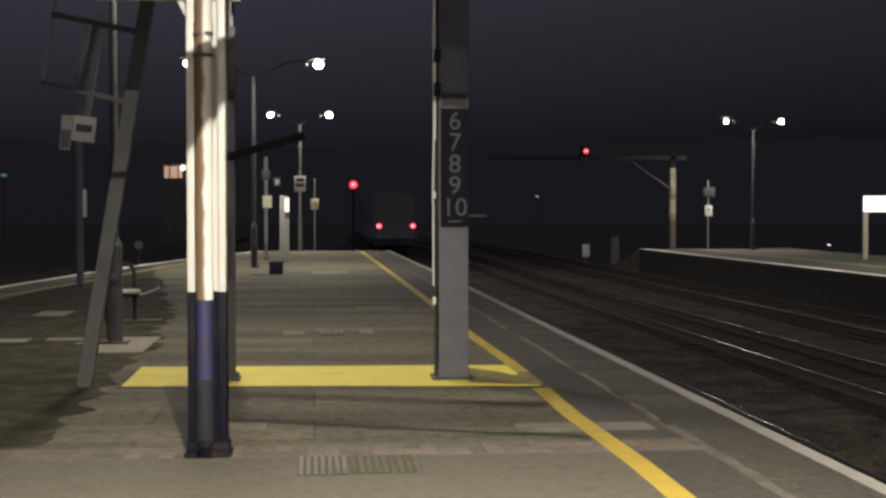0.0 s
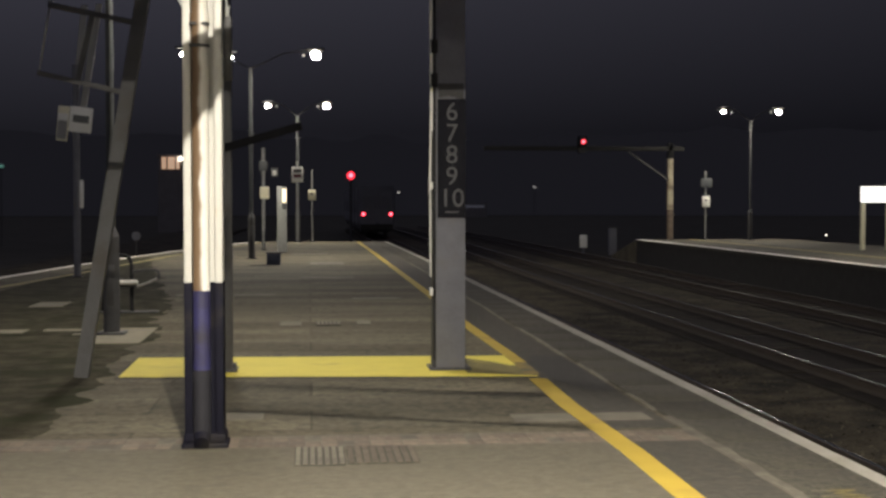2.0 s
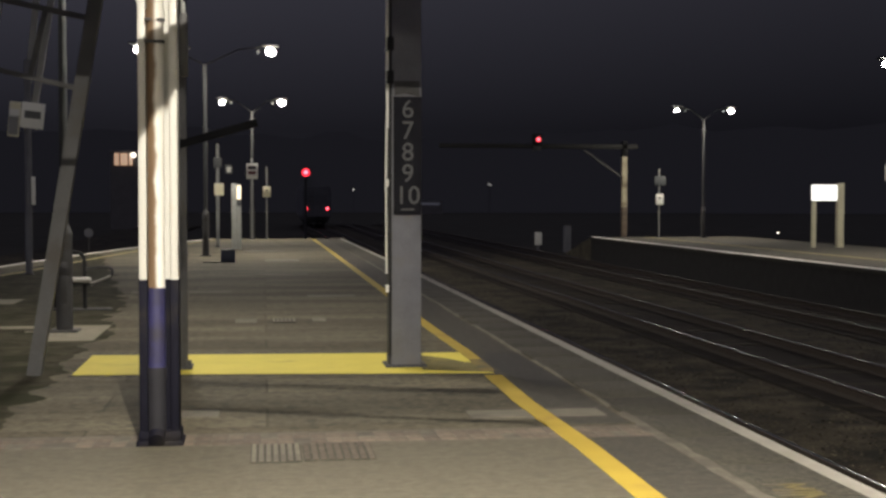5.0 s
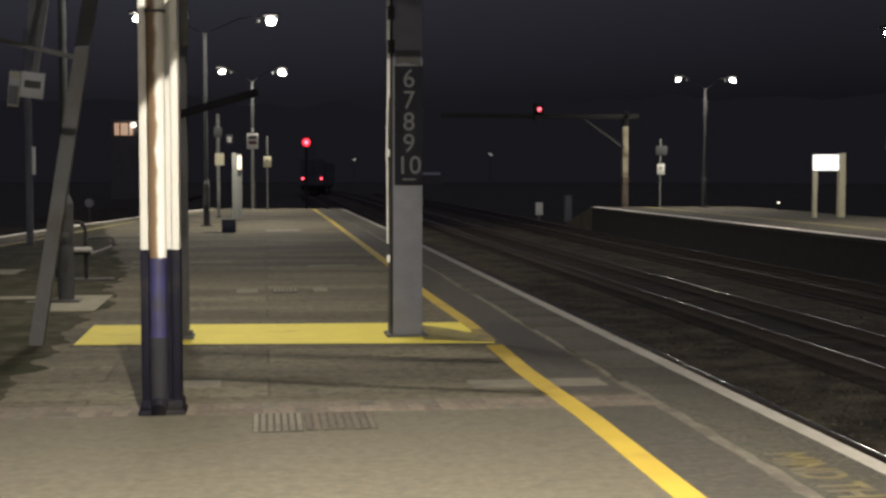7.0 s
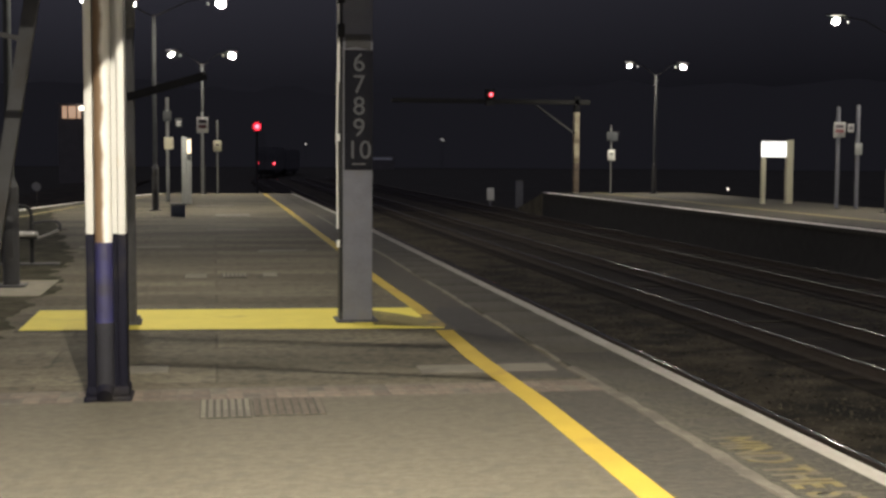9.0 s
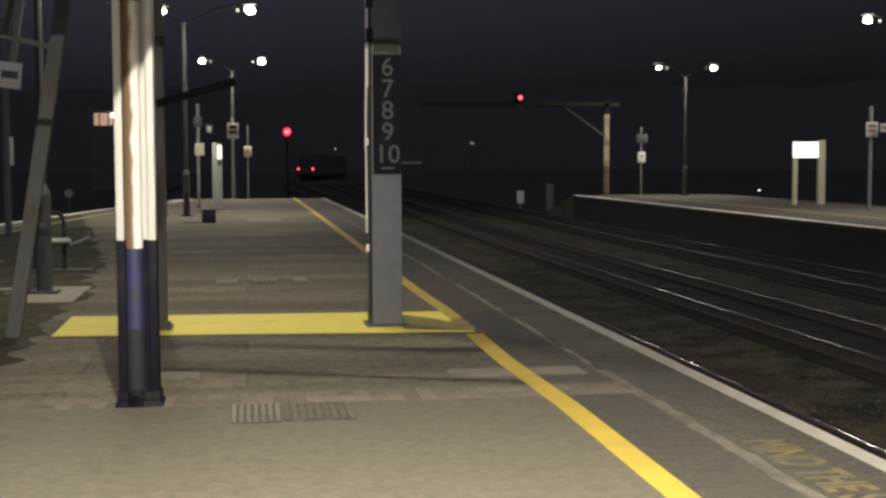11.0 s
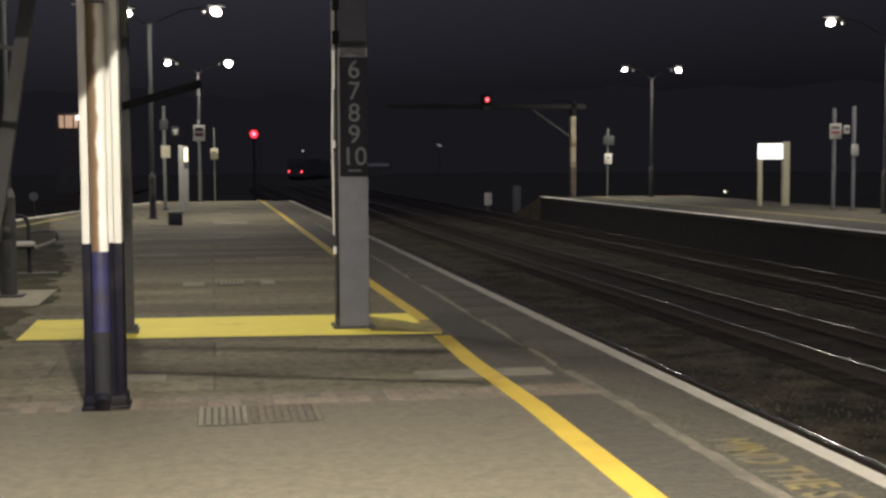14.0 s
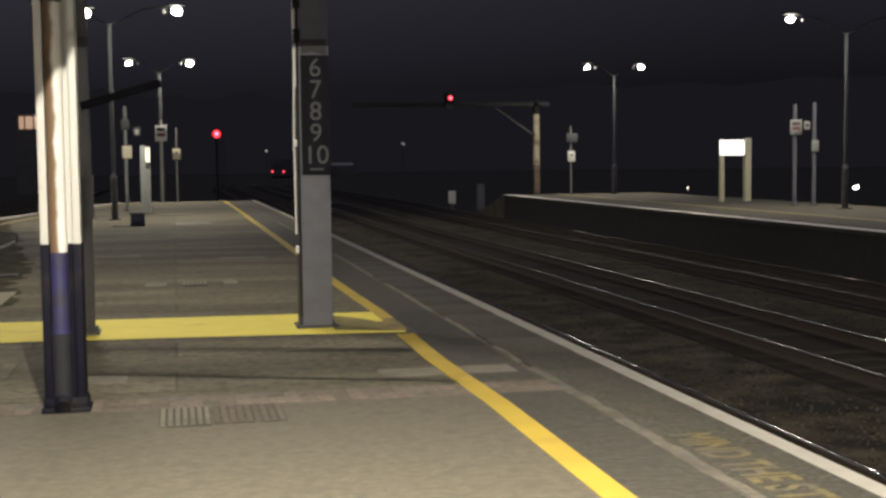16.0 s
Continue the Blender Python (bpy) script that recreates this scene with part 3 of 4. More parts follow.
part("web", boxes((-0.075, 0.075, -0.02, 0.01, 1.09, 3.25)), WHITE_PAINT, col)
part("lower_web", boxes((-0.073, 0.073, -0.022, 0.012, 0.02, 1.09)), NAVY, col)
part("base_shoe", boxes((-0.15, 0.155, -0.13, 0.12, 0.0, 0.04), (-0.135, 0.14, -0.112, 0.112, 0.04, 0.1), bevel=0.012), NAVY, col, "chipped navy base shoe")
part("drain_pipe", tubes(((0, 0, 1.04), (0, 0, 2.78), 0.056), ((0, 0, 2.76), (0, 0, 2.84), 0.064), ((0, 0, 2.84), (0, 0, 3.3), 0.056), seg=24), PIPE_WHITE, col, "white drain pipe with a brown streak", at=(-0.014, -0.09, 0))
part("lower_pipe", tubes(((0, 0, 0.5), (0, 0, 1.04), 0.057), seg=24), NAVY_PIPE, col, "blue painted lower drain pipe", at=(-0.014, -0.09, 0))
part("pipe_foot", tubes(((0, 0, 0.1), (0, 0, 0.46), 0.058), ((0, 0, 0.44), (0, 0, 0.52), 0.064), seg=24), NAVY_GREY, col, "scuffed grey-navy pipe foot", at=(-0.014, -0.09, 0))
part("pipe_shoe", tubes(((-0.014, -0.09, 0.1), (-0.014, -0.17, 0.05), 0.055, 0.05), seg=20), NAVY, col)
for z in (2.62, 2.76):
    part("pipe_clamp", boxes((-0.076, 0.05, -0.152, -0.09, z, z + 0.02), bevel=0.004), DARK_STEEL, col)
part("cable_box", boxes((0.14, 0.19, -0.05, 0.03, 2.42, 2.83), bevel=0.008), DARK_STEEL, col, "dark cable box")
part("cable", tubes(((0.155, -0.03, 2.8), (0.155, -0.03, 3.3), 0.008), ((0.165, -0.03, 2.83), (0.165, -0.03, 2.9), 0.012), seg=8), GALV, col)
part("brace", bars(((-0.12, 0, 2.9), (-0.3, 0, 3.25), 0.035, 0.035)), GALV, col)
for z in (1.12, 1.3):
    part("bolt", tubes(((-0.135, -0.05, z), (-0.12, -0.05, z), 0.02), seg=8), DARK_STEEL, col)
# Only the bracket beam comes into view; all other canopy parts are added.
canopy = thing("canopy", 0.0, 0.0, 0.0, "white bracket beam with unseen canopy parts and lights added", "canopy")
part("bracket_beam", boxes((-1.42, -0.48, 8.55, 8.65, 3.0, 3.016), bevel=0.003), WHITE_PAINT, canopy)
# Unseen bars added to cast two thin shadow lines across the platform.
part("shadow_bar_rod", tubes(((0.73, 5.728, 3.02), (0.73, 5.728, 4.9), 0.002), seg=8), GALV, canopy)
part("far_shadow_bar", bars(((-0.2, 6.031, 3.02), (0.73, 5.728, 3.02), 0.036, 0.036)), WHITE_PAINT, canopy)
part("near_shadow_bar", bars(((-0.12, 4.812, 3.5), (0.56, 4.548, 3.5), 0.011, 0.011)), WHITE_PAINT, canopy)
# Unseen plate on a rod, shaped to cast the slanting shadow on the column.
part("shadow_plate_rod", tubes(((-0.3, 5.0, 3.9), (-0.3, 5.0, 4.9), 0.008), seg=8), GALV, canopy)
bm = prism([(-0.33, 3.65), (-0.13, 3.922), (-0.13, 4.02), (-0.33, 3.93)], -0.025, 0.025)
bm.transform(pose(0, 5.0, 0, 90, 0, 0))
part("column_shadow_plate", bm, WHITE_PAINT, canopy)
# Unseen fascia, roof and posts; the fascia keeps light off the upper masts.
part("shade_fascia", boxes((-6.2, 2.7, 7.5, 7.56, 3.73, 5.0)), WHITE_PAINT, canopy)
part("roof", boxes((-6.2, 2.7, -25.0, 7.5, 4.9, 5.0)), STEEL, canopy, "unseen grey sheet roof, added")
for y in (7.5, 1.0, -6.0, -14.0):
    for x in (-5.0, 2.2):
        if y < 7:
            part("post", boxes((x - 0.1, x + 0.1, y - 0.1, y + 0.1, 0.004, 4.9), bevel=0.01), WHITE_PAINT, canopy)
# Unseen lights: the first inferred from the lit column, the others added fill.
for x, y, w, h in ((0.05, 3.0, 1760.0, 0.06), (1.0, -1.0, 330.0, 0.6), (-2.6, -1.0, 330.0, 0.6)):
    fitting = part("unseen_light", boxes((x - 0.1, x + 0.1, y - h - 0.05, y + h + 0.05, 4.76, 4.9), bevel=0.01), SIGN_WHITE, canopy)
    part("glass", boxes((x - 0.06, x + 0.06, y - h, y + h, 4.735, 4.757)), glow("strip_light_tube", LAMP_COLOUR, 12.0), fitting, "unseen glowing light added under the canopy")
    strip = lamp_light(x, y, 4.72, w)
    if w > 100:
        strip.matrix_basis = pose(x, y, 4.72, 0, -11, 0)
    strip.data.shape, strip.data.size, strip.data.size_y = "RECTANGLE", 0.03, 0.03

# overhead line mast with the car stop numbers
mast = thing("number_mast", 1.335, 12.4, 0.0, "grey steel mast carrying a black board of stop numbers", "mast")
part("front_flange", boxes((-0.14, 0.145, -0.14, -0.118, 0.0, 6.5), bevel=0.004), STEEL, mast)
part("back_flange", boxes((-0.14, 0.145, 0.118, 0.14, 0.0, 6.5), bevel=0.004), STEEL, mast)
part("web", boxes((-0.011, 0.011, -0.118, 0.118, 0.0, 6.5)), STEEL, mast)
part("base_plate", boxes((-0.2, 0.2, -0.19, 0.19, 0.0, 0.025), (-0.165, -0.14, -0.12, 0.12, 0.025, 0.1), bevel=0.004), DARK_STEEL, mast)
part("cable_tray", boxes((-0.163, -0.1405, -0.13, 0.1, 0.1, 4.2)), BLACK_STEEL, mast, "black cable tray")
part("conduit", tubes(((-0.182, -0.05, 0.9), (-0.186, -0.05, 1.7), 0.009), ((-0.19, -0.05, 1.7), (-0.178, -0.05, 2.45), 0.01), ((-0.178, -0.05, 2.45), (-0.184, -0.05, 4.2), 0.009), ((-0.172, -0.11, 2.3), (-0.17, -0.11, 4.2), 0.008), seg=10), SIGN_WHITE, mast, "bright cable conduits up one side")
for z in (0.72, 1.74):
    part("junction_box", boxes((-0.19, -0.145, -0.08, -0.02, z, z + 0.07), bevel=0.006), SIGN_WHITE, mast)
for z in (2.72, 3.04):
    part("band", boxes((-0.185, -0.12, -0.146, 0.0, z, z + 0.13), bevel=0.004), BLACK_STEEL, mast)
board = part("number_board", boxes((-0.125, 0.145, -0.165, -0.146, 1.47, 2.6), bevel=0.003), BOARD_BLACK, mast, "black board with grey numbers")
for s, z in (("6", 2.475), ("7", 2.27), ("8", 2.065), ("9", 1.86), ("10", 1.65)):
    lettering("number", s, 0.245, DIGIT, board, pose(0.012, -0.168, z, 90, 0, 0))
bm = prism([(-0.115, 2.615), (-0.02, 2.635), (0.125, 2.6), (0.125, 2.75), (-0.115, 2.75)], -0.01, 0.01)
bm.transform(pose(0, -0.152, 0, 90, 0, 0))
part("top_plate", bm, DULL_MAST, mast, "plate with a slanted lower edge above the number board")
part("number_bar", boxes((-0.05, 0.075, -0.169, -0.165, 1.515, 1.53)), DIGIT, board)

# the plain mast behind the canopy column, and its bracket
mast2 = thing("steel_mast", -0.86, 12.45, 0.0, "plain grey steel mast with a dark bracket arm", "mast")
part("front_flange", boxes((-0.11, 0.11, -0.11, -0.092, 0.0, 6.5), bevel=0.004), DULL_MAST, mast2)
part("back_flange", boxes((-0.11, 0.11, 0.092, 0.11, 0.0, 6.5), bevel=0.004), DULL_MAST, mast2)
part("web", boxes((-0.009, 0.009, -0.092, 0.092, 0.0, 6.5)), DULL_MAST, mast2)
part("base_plate", boxes((-0.16, 0.16, -0.15, 0.15, 0.0, 0.03), (0.11, 0.15, -0.1, 0.0, 0.03, 0.08), bevel=0.004), DARK_STEEL, mast2)
part("bracket_arm", bars(((0.05, -0.1, 2.13), (0.78, -0.1, 2.345), 0.075, 0.06)), SOOT, mast2, "dark bracket arm")

# raking strut with ladder brackets
strut = thing("raking_strut", -2.2, 12.1, 0.0, "leaning grey steel strut with bracket arms", "mast")
part("leg", bars(((0.09, 0, 0), (1.0, 0, 5.4), 0.125, 0.1)), STRUT_GREY, strut)
part("arm", bars(((-0.27, 0, 2.8), (0.52, 0, 2.62), 0.045, 0.05)), STRUT_GREY, strut)
part("arm", bars(((-0.17, 0, 3.42), (0.68, 0, 3.25), 0.05, 0.05)), STRUT_GREY, strut)
part("rod", tubes(((-0.26, 0, 2.8), (-0.1, 0, 3.75), 0.01), seg=8), GALV, strut)
part("brace", bars(((0.08, 0, 2.7), (0.23, 0, 3.35), 0.05, 0.04)), STRUT_GREY, strut)


def sign_post(name, x, y, height, label, boards, r=0.04, mat=GALV, base=True, tilt=0):
    """A post with boards: (dx0, dx1, z0, z1, face material, bars, turn)."""
    t = thing(name, x, y, 0.0, label, "sign", "platform sign posts")
    part("post", tubes(((0, 0, 0), (0, 0, height), r)), mat, t)
    if base:
        part("base_plate", boxes((-0.1, 0.1, -0.1, 0.1, 0, 0.02)), DARK_STEEL, t)
    for x0, x1, z0, z1, face, ink, turn in boards:
        cx, cz, hx, hz = (x0 + x1) / 2, (z0 + z1) / 2, (x1 - x0) / 2, (z1 - z0) / 2
        b = part("board", boxes((-hx, hx, -0.012, 0.012, -hz, hz), bevel=0.004), face, t)
        b.matrix_basis = pose(cx, -r - 0.02, cz, 0, tilt if turn else 0, turn)
        for bz, bw, bh, im in ink:
            part("print_bar", boxes((-hx * bw, hx * bw, -0.0155, -0.012, bz * hz - bh, bz * hz + bh)), im, b)
        part("clip", boxes((-0.05, 0.05, 0.012, 0.03, -0.03, 0.03)), DARK_STEEL, b)
    return t


notice = sign_post("sign_post", -5.03, 28.6, 4.6, "grey post with white notice boards and a narrow sign",
          [(-0.12, 0.36, 3.13, 3.68, SIGN_WHITE, [(0.05, 0.7, 0.08, SIGN_DARK)], 12), (-0.39, -0.13, 2.95, 3.7, SIGN_CREAM, [(0.35, 0.95, 0.09, SIGN_WHITE), (-0.35, 0.85, 0.2, SIGN_GREY)], -20),
           (0.08, 0.16, 1.5, 2.1, SIGN_WHITE, [], 0)], r=0.075, mat=STEEL, tilt=6)
part("raking_bar", bars(((0, 0.1, 4.1), (0.19, 0.1, 5.9), 0.13, 0.08)), SIGN_GREY, notice)
part("raking_bar", bars(((0.1, 0.25, 3.6), (0.48, 0.25, 5.95), 0.13, 0.08)), SIGN_GREY, notice)
sign_post("sign_post", -1.58, 44.6, 3.5, "grey post with a cream notice and dark camera housing",
          [(-0.11, 0.2, 1.76, 2.17, SIGN_CREAM, [], 0), (-0.14, 0.14, 2.7, 3.05, SIGN_DARK, [], 0), (0.26, 0.5, 2.5, 2.8, SIGN_DARK, [(0.2, 0.6, 0.03, SIGN_WHITE), (-0.4, 0.5, 0.03, SIGN_WHITE)], 0)], r=0.06)
sign_post("sign_post", -0.5, 53.0, 3.3, "white notice with dark print on a grey post",
          [(-0.22, 0.24, 2.46, 3.09, SIGN_WHITE, [(0.45, 0.7, 0.07, SIGN_INK), (-0.2, 0.7, 0.07, SIGN_RED)], 0)], r=0.05, base=False)
sign_post("sign_post", 0.1, 53.4, 2.98, "slim grey post with a cream notice", [(-0.16, 0.16, 1.72, 2.16, SIGN_CREAM, [(0.2, 0.3, 0.03, SIGN_INK)], 0)], r=0.03)

hp = thing("help_point", -0.9, 42.3, 0.0, "tall white help point with a lit panel", "help point")
part("side_panel", boxes((-0.16, 0.0, -0.1, 0.1, 0.0, 2.15), bevel=0.01), GALV, hp)
part("front_panel", boxes((0.004, 0.15, -0.1, 0.1, 0.0, 2.12), bevel=0.01), GALV, hp)
part("lit_panel", boxes((0.015, 0.14, -0.112, -0.1, 1.63, 2.06)), PANEL_GLOW, hp, "glowing cream panel")
part("speaker_panel", boxes((0.015, 0.14, -0.11, -0.1, 1.4, 1.6)), SIGN_DARK, hp)

bn = thing("litter_bin", -0.96, 33.6, 0.0, "dark blue litter bin lying low on the platform", "bin")
part("body", boxes((-0.16, 0.2, -0.15, 0.15, 0.0, 0.3), bevel=0.03), PLASTIC_BLUE, bn)
part("lid", boxes((-0.18, 0.22, -0.17, 0.17, 0.304, 0.34), bevel=0.01), DARK_STEEL, bn)
part("base_plate", boxes((-0.6, 0.1, -0.25, 0.2, 0.006, 0.02)), PALE_SLAB, bn)

# perch bench
bench = thing("perch_bench", -2.62, 19.3, 0.0, "dark metal bench with tubular arms", "bench")
part("foot_plate", boxes((-0.55, 0.38, -0.12, 0.12, 0.0, 0.02), bevel=0.004), DARK_STEEL, bench, "worn steel foot plate")
part("post", tubes(((0, 0, 0.02), (0, 0, 0.72), 0.03)), BLACK_STEEL, bench)
part("post", tubes(((-0.42, 0.1, 0.02), (-0.42, 0.1, 0.7), 0.028)), BLACK_STEEL, bench)
part("top_rail", pipe_path([(0, 0, 0.72), (-0.02, 0, 0.79), (-0.08, 0.02, 0.84), (-0.16, 0.04, 0.85), (-0.3, 0.07, 0.84), (-0.38, 0.09, 0.8), (-0.42, 0.1, 0.7)], 0.028), BLACK_STEEL, bench, "black curved top rail")
part("rail_end", tubes(((-0.43, 0.09, 0.82), (-0.36, 0.08, 0.83), 0.03)), CHROME_GREY, bench, "bare metal rail end")
part("seat", tubes(((-0.46, -0.08, 0.43), (0.08, -0.08, 0.43), 0.05), seg=18), DARK_STEEL, bench, "dark tubular perch seat")
part("seat_cap", tubes(((-0.16, -0.085, 0.437), (0.07, -0.085, 0.437), 0.05), ((0.07, -0.085, 0.437), (0.1, -0.085, 0.437), 0.05, 0.03), seg=18), CHROME_GREY, bench, "paler end of the seat")
part("armrest", pipe_path([(0.09, -0.08, 0.385), (0.26, -0.09, 0.44), (0.39, -0.1, 0.5)], 0.022), CHROME_GREY, bench, "paler lower bar of the tubular arm")
part("arm_bend", pipe_path([(0.39, -0.1, 0.5), (0.41, -0.1, 0.55), (0.4, -0.1, 0.6), (0.35, -0.1, 0.63)], 0.02), DARK_STEEL, bench)
part("upper_arm", pipe_path([(0.35, -0.1, 0.63), (0.2, -0.07, 0.63), (0.02, -0.02, 0.6)], 0.018), DARK_STEEL, bench)

# ---- opposite platform things ----
sign_post("sign_post", 17.12, 54.5, 2.98, "slim post with a dark sign above a white notice",
          [(-0.22, 0.28, 2.27, 2.67, SIGN_DARK, [], 0), (-0.16, 0.18, 1.43, 1.9, SIGN_WHITE, [(0.2, 0.3, 0.04, SIGN_DARK)], 0)], r=0.035)
sign_post("sign_post", 19.29, 37.8, 3.2, "grey post with a white notice in dark print",
          [(-0.2, 0.2, 2.24, 2.72, SIGN_GREY, [(0.45, 0.7, 0.05, SIGN_INK), (-0.15, 0.7, 0.05, SIGN_RED)], 0)], r=0.06, mat=STEEL)
sign_post("sign_post", 19.8, 37.5, 3.25, "grey post with a small sign and a box",
          [(-0.42, -0.16, 2.4, 2.66, SIGN_GREY, [(0, 0.6, 0.05, SIGN_INK)], 20), (-0.12, 0.12, 1.7, 2.06, GALV, [], 0)], r=0.06, mat=STEEL)
nb = thing("station_sign", 19.08, 42.0, 0.0, "glowing white station name board between two posts", "sign")
part("post", boxes((-0.47, -0.32, -0.06, 0.06, 0, 1.6), bevel=0.01), SIGN_CREAM, nb)
part("post", boxes((0.44, 0.67, -0.1, 0.1, 0, 2.22), bevel=0.01), SIGN_CREAM, nb)
part("frame", boxes((-0.52, 0.44, -0.05, 0.05, 1.58, 2.2), bevel=0.008), DARK_STEEL, nb)
part("face", boxes((-0.5, 0.42, -0.062, -0.05, 1.62, 2.15)), BOARD_GLOW, nb, "glowing white sign face")

# signal gantry
gan = thing("signal_gantry", 16.25, 57.0, -0.3, "steel signal gantry with a red signal on its beam", "signal")
part("post", boxes((-0.12, 0.12, -0.12, 0.12, 1.6, 3.9), bevel=0.01), GANTRY_POST, gan, "pale cream part of the post")
part("lower_post", boxes((-0.125, 0.125, -0.125, 0.125, 0.0, 1.6), bevel=0.01), BROWN_POST, gan, "brown foot of the post")
part("upper_post", boxes((-0.12, 0.12, -0.12, 0.12, 3.9, 4.6), bevel=0.01), BLACK_STEEL, gan)
part("beam", boxes((-8.5, 0.6, -0.12, 0.12, 4.25, 4.45), bevel=0.01), BEAM_STEEL, gan)
part("brace", bars(((-1.9, 0, 4.2), (-0.1, 0, 2.95), 0.1, 0.08)), DARK_STEEL, gan)


def signal_head(parent, x, y, z, r, mat):
    h = part("signal_head", boxes((x - 0.22, x + 0.22, y - 0.05, y + 0.2, z - 0.2, z + 0.26), bevel=0.03), BLACK_STEEL, parent)
    part("hood", tubes(((x, y - 0.2, z + 0.02), (x, y - 0.05, z + 0.02), r + 0.09, r + 0.05), seg=18), DARK_STEEL, h)
    part("lens", tubes(((x, y - 0.215, z), (x, y - 0.2, z), r), seg=20), mat, h, "glowing red signal lens")
    part("bulb", tubes(((x, y - 0.23, z), (x, y - 0.217, z), r * 0.42), seg=16), RED_CORE, h)


signal_head(gan, -4.08, -0.2, 4.63, 0.105, RED_GLOW)
part("signal_bracket", boxes((-4.25, -3.9, -0.2, 0.1, 4.15, 4.36)), DARK_STEEL, gan)
sp = thing("signal_post", 2.86, 90.0, -1.2, "dark signal post showing a red light", "signal")
part("post", tubes(((0, 0, 0), (0, 0, 4.5), 0.09)), DARK_STEEL, sp)
signal_head(sp, 0, -0.15, 4.71, 0.29, RED_GLOW)
part("ladder", boxes((0.25, 0.28, 0.1, 0.14, 0, 4.4), (0.5, 0.53, 0.1, 0.14, 0, 4.4), *[(0.28, 0.5, 0.11, 0.13, 0.3 + 0.3 * i, 0.33 + 0.3 * i) for i in range(14)]), DARK_STEEL, sp)

# trackside markers
mk = thing("trackside_marker", 14.63, 68.0, -1.12, "pale trackside marker beyond the platform", "marker")
part("post", boxes((-0.05, 0.05, -0.04, 0.04, 0, 0.4)), STEEL, mk)
part("plate", boxes((-0.2, 0.2, -0.07, -0.04, 0.32, 1.0), bevel=0.015), SIGN_WHITE, mk)
cab = thing("trackside_cabinet", 15.75, 66.0, -1.12, "dim grey trackside cabinet", "cabinet")
part("body", boxes((-0.19, 0.19, -0.15, 0.15, 0.0, 1.4), bevel=0.02), STEEL, cab)
part("roof", boxes((-0.22, 0.22, -0.18, 0.18, 1.404, 1.45), bevel=0.01), DARK_STEEL, cab)
ds = thing("trackside_marker", -7.9, 60.0, -1.35, "dim round marker beside the island platform", "marker")
part("post", tubes(((0, 0, 0), (0, 0, 1.3), 0.03)), DARK_STEEL, ds)
part("disc", tubes(((0, -0.05, 1.45), (0, -0.02, 1.45), 0.2), seg=20), STEEL, ds)

# distant house and lamps
house = thing("house", -13.7, 132.0, -1.35, "distant dark house with one lit window", "house")
part("wall", boxes((-1.5, 1.1, 0, 7, 0, 7.75)), HOUSE_WALL, house)
part("roof", prism([(-1.6, -0.1), (1.2, -0.1), (1.2, 7.1), (-1.6, 7.1)], 7.75, 7.85), ROOF, house)
for i, (a, b) in enumerate(((-1.1, -0.62), (-0.5, 0.22), (0.34, 0.7))):
    w = part("window", boxes((a, b, -0.06, 0.0, 6.38, 7.6)), WINDOW_GLOW, house, "warm lit window")
    part("frame", boxes((b, b + 0.06, -0.1, 0.0, 6.3, 7.65)), DARK_STEEL, w)
bm = bmesh.new()
bmesh.ops.create_icosphere(bm, subdivisions=2, radius=0.25, matrix=Matrix.Translation((0.82, -0.4, 7.4)))
part("wall_lamp", bm, FAR_GLOW, house, "bright outside lamp")


def far_lamp(x, y, z, r, mat, label):
    t = thing("street_lamp", x, y, -1.35, label, "street lamp", "distant lamps")
    part("pole", tubes(((0, 0, 0), (0, 0, z + 1.35), 0.03)), DARK_STEEL, t)
    bm = bmesh.new()
    bmesh.ops.create_icosphere(bm, subdivisions=2, radius=1.0, matrix=Matrix.Translation((0, -0.05, z + 1.35)) @ Matrix.Diagonal((r, r * 0.6, r * 0.6, 1)))
    part("lens", bm, mat, t)


far_lamp(45.6, 260, 4.9, 0.28, glow("dim_far_lamp_glass", (1.0, 0.95, 0.85), 0.16), "tiny distant street lamp")
far_lamp(18.1, 262, 3.7, 0.19, glow("small_far_lamp_glass", (1.0, 0.93, 0.8), 0.9), "tiny distant street lamp")
far_lamp(49.5, 280, 4.95, 0.28, glow("faint_far_lamp_glass", (1.0, 0.95, 0.85), 0.3), "tiny distant street lamp")
far_lamp(26.5, 64, -0.07, 0.06, FAR_GLOW, "small bright lamp behind the opposite platform")
far_lamp(31.7, 56, 0.03, 0.15, glow("bright_low_lamp_glass", (1.0, 0.98, 0.92), 8.0), "small bright lamp behind the opposite platform")
far_lamp(-20.8, 90, 4.1, 0.2, TEAL_GLOW, "faint teal lamp in the dark")


shed = thing("distant_shed", 36.0, 264.0, -1.4, "low distant shed with faint strip windows", "building")
part("wall", boxes((-10, 0.5, 0, 8, 0, 2.7)), HOUSE_WALL, shed)
part("roof", boxes((-10.2, 0.7, -0.2, 8.2, 2.7, 2.8)), ROOF, shed)
for a, b in ((-9.5, -6.0), (-5.0, 0.0)):
    part("window", boxes((a, b, -0.08, 0.0, 2.0, 2.5)), glow("faint_window_glass", (0.75, 0.8, 1.0), 0.016), shed)

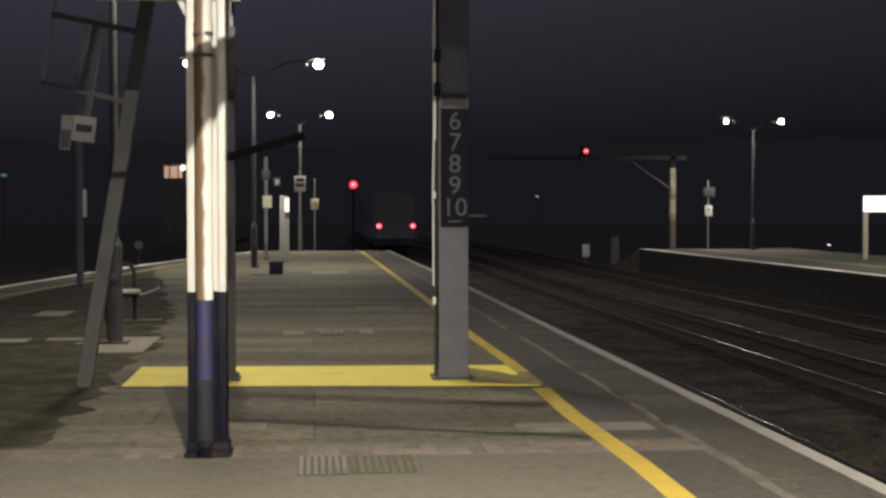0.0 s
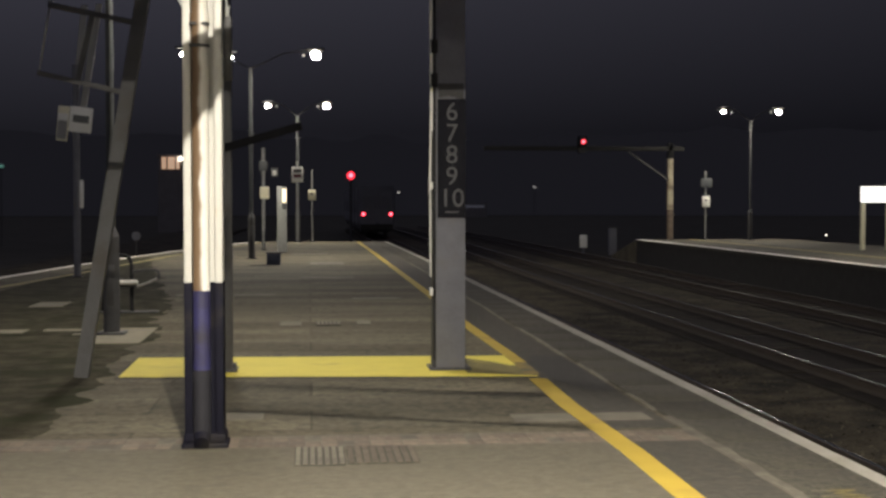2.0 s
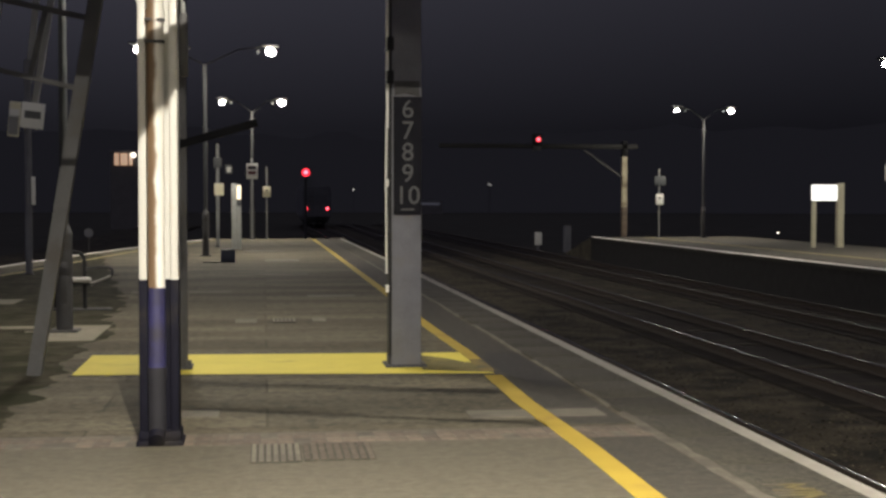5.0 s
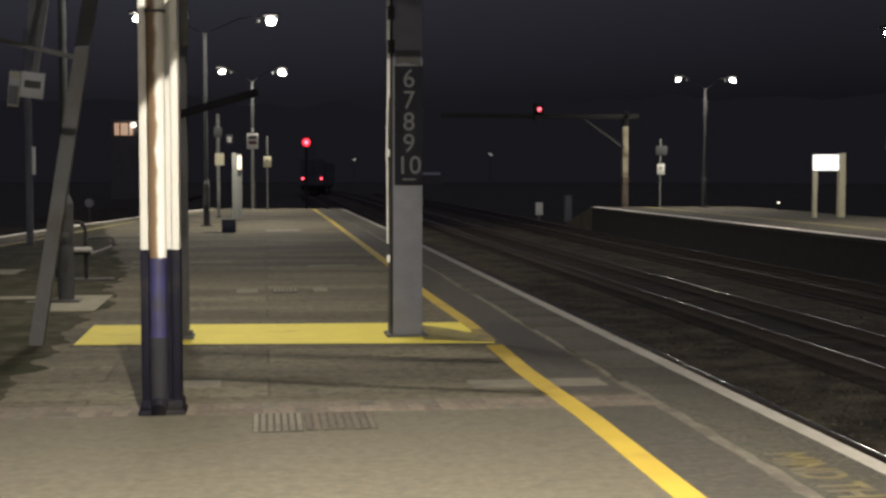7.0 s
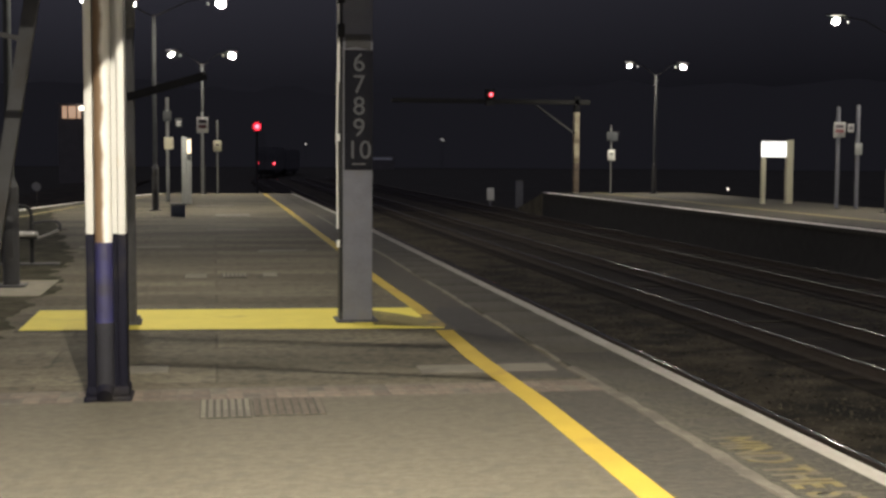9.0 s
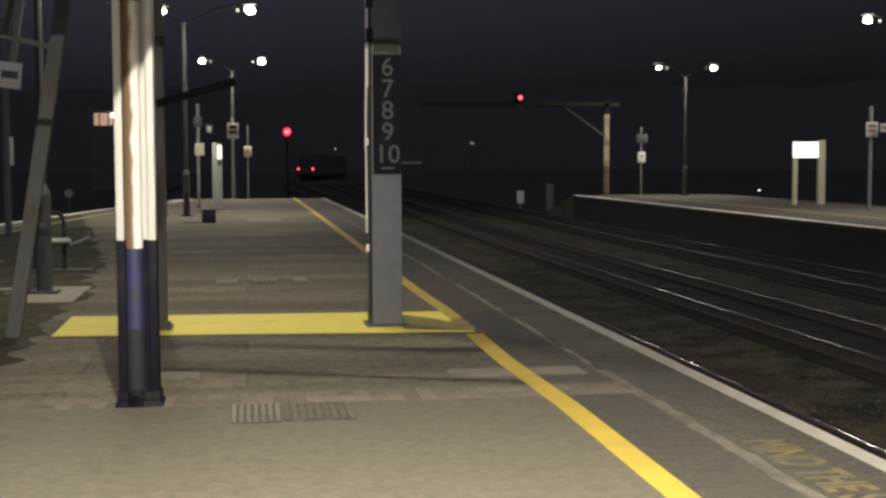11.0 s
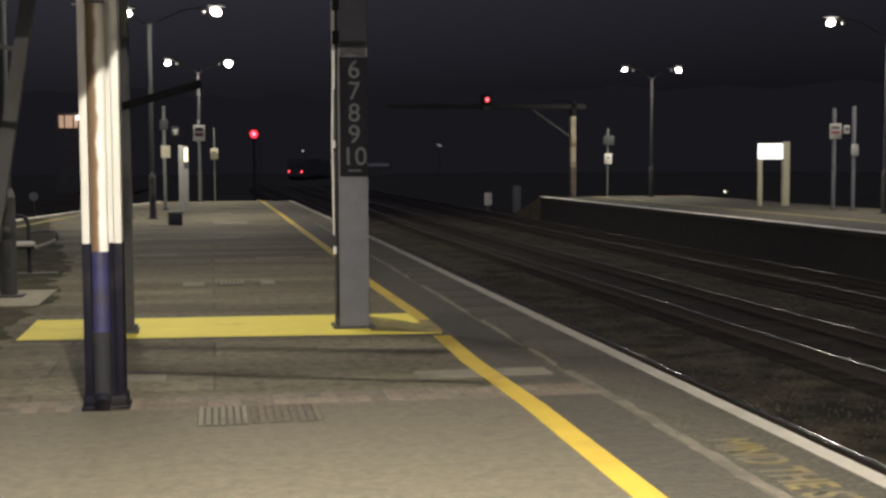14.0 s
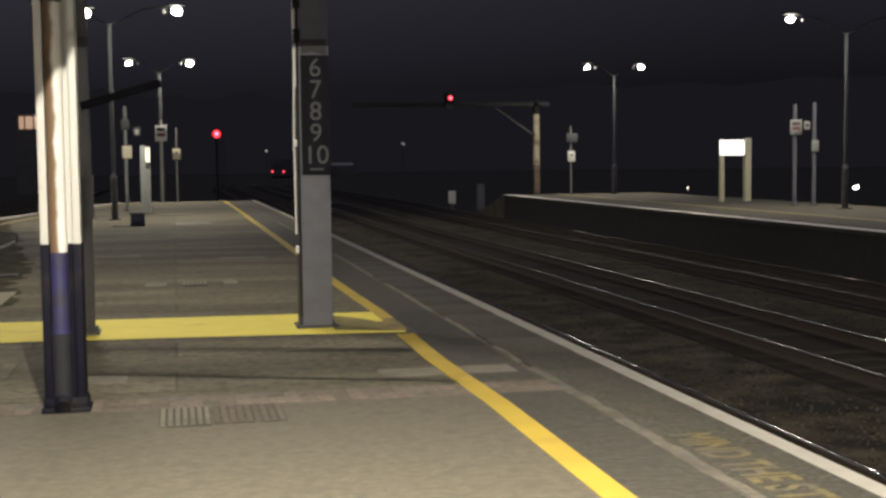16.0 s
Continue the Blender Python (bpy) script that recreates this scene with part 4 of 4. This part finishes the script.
# ---- train ----
def coach(label, rear):
    t = thing("train_coach", 0, 0, RAIL_Z, label, "train", "departing train")
    L = 20.0
    bm = prism([(-1.36, 0.25), (-1.1, 0.0), (1.1, 0.0), (1.36, 0.25), (1.36, L), (-1.36, L)], 0.95, 3.35)
    part("body", bm, TRAIN_PAINT, t)
    part("roof", prism([(-1.3, 0.3), (-1.0, 0.08), (1.0, 0.08), (1.3, 0.3), (1.3, L), (-1.3, L)], 3.35, 3.75), TRAIN_PAINT, t)
    part("underframe", boxes((-1.2, 1.2, 0.4, L - 0.4, 0.55, 0.95)), DARK_STEEL, t)
    for y in (3.0, L - 3.0):
        b = part("bogie", boxes((-1.1, 1.1, y - 1.4, y + 1.4, 0.35, 0.75)), DARK_STEEL, t)
        for dy in (-1.0, 1.0):
            for sx in (-0.75, 0.75):
                part("wheel", tubes(((sx - 0.06, y + dy, 0.42), (sx + 0.06, y + dy, 0.42), 0.42), seg=20), DARK_STEEL, b)
    for i in range(7):
        y = 2.2 + i * 2.4
        for sx in (-1.372, 1.36):
            part("window", boxes((sx, sx + 0.012, y, y + 1.5, 1.85, 2.75)), TRAIN_GLASS, t)
    if rear:
        for a, b in ((-1.0, -0.36), (-0.3, 0.3), (0.36, 1.0)):
            part("end_window", boxes((a, b, -0.012, 0.0, 2.1, 3.0)), TRAIN_GLASS, t)
        for sx in (-1.0, 1.0):
            h = part("tail_lamp", tubes(((sx, -0.04, 1.7), (sx, 0.02, 1.7), 0.19), seg=20), DARK_STEEL, t)
            part("lens", tubes(((sx, -0.055, 1.7), (sx, -0.04, 1.7), 0.165), seg=20), TAIL_GLOW, h, "glowing red tail lamp")
            part("bulb", tubes(((sx, -0.07, 1.7), (sx, -0.057, 1.7), 0.08), seg=16), RED_CORE, h)
        part("coupler", tubes(((0, -0.35, 0.95), (0, 0.1, 0.95), 0.12), seg=12), DARK_STEEL, t)
    return t


rear_coach = coach("dark rear coach of a departing train with red tail lamps", True)
next_coach = coach("dark coach of a departing train", False)


# ---- pieces of the platform ----
cop = mesh("coping_slab", boxes((-0.313, 0.313, -0.445, 0.445, -0.1, 0.004), bevel=0.006), COPING)
for i in range(90):
    y = -24.5 + 0.9 * i
    if y > 53:
        break
    ob = new("coping_slab", cop)
    ob.parent = platform
    ob.location = (3.005 - (0.14 * max(0, y - 30) / 23.6), y, rng.uniform(-0.003, 0.001))
part("platform_face", boxes((2.7, 3.2, -25, 53.6, -1.45, -0.1)), WALL_BRICK, platform, "dark platform face")
part("brick_bed", prism([(-2.34, 8.48), (2.7, 8.42), (2.7, 8.84), (-2.34, 8.9)], 0.0, 0.0055), MORTAR, platform, "pale mortar bed under the brick course")
sett = mesh("brick", boxes((-0.0525, 0.0525, -0.0955, 0.0955, -0.05, 0.008), bevel=0.003), BRICK)
for row in range(2):
    for i in range(46):
        ob = new("brick", sett)
        ob.parent = platform
        x = -2.28 + 0.109 * i
        ob.location = (x, 8.56 + 0.197 * row - 0.03 * (x - 0.2) * 0.4, rng.uniform(-0.003, 0.0))
        ob.rotation_euler = (0, 0, rng.uniform(-0.02, 0.02))
# trodden gum and grit on the tarmac
verts, faces = [], []
for i in range(260):
    x, y, r = rng.uniform(-5.5, 2.5), rng.uniform(3.0, 30.0), rng.uniform(0.004, 0.013)
    z = 0.0052 if y < 8.4 else 0.0016
    if 11.7 < y < 13.6 or (7.7 < y < 9.0):
        continue
    b = len(verts)
    verts.append((x, y, z + 0.002))
    for k in range(7):
        a = k * math.tau / 7
        rr = r * rng.uniform(0.7, 1.2)
        verts.append((x + rr * math.cos(a), y + rr * math.sin(a), z))
    faces += [(b, b + 1 + k, b + 1 + (k + 1) % 7) for k in range(7)]
me = bpy.data.meshes.new("gum_spots")
me.from_pydata(verts, [], faces)
me.materials.append(MORTAR)
ob = new("gum_spots", me)
ob.parent = platform
ob["kind"] = "stuff"
SQUEEZE = Matrix.Diagonal((0.82, 1.22, 1, 1))
for text, y, weight in (("M", 6.88, 0.0), ("IND THE STEP", 6.686, 0.007)):
    word = lettering("platform_lettering", text, 0.3, YELLOW_WORN, platform, pose(2.875, y, 0.0085, 0, 0, -90) @ SQUEEZE, 0.0012, "LEFT", weight)
    tagged(word, "worn yellow painted warning words")


def motions():
    rear, nxt = [], []
    for i in range(33):
        t = 0.5 * i
        y = 76.0 + 9.2 * t
        for rows, yy in ((rear, y), (nxt, y + 20.6)):
            slope = (drift(yy + 10) - drift(yy - 0.0)) / 10
            rows.append((t, pose(4.67 + drift(yy), yy, RAIL_Z + fall(yy), 0, 0, -math.degrees(math.atan(slope)))))
    walk(rear_coach, rear)
    walk(next_coach, nxt)


motions()
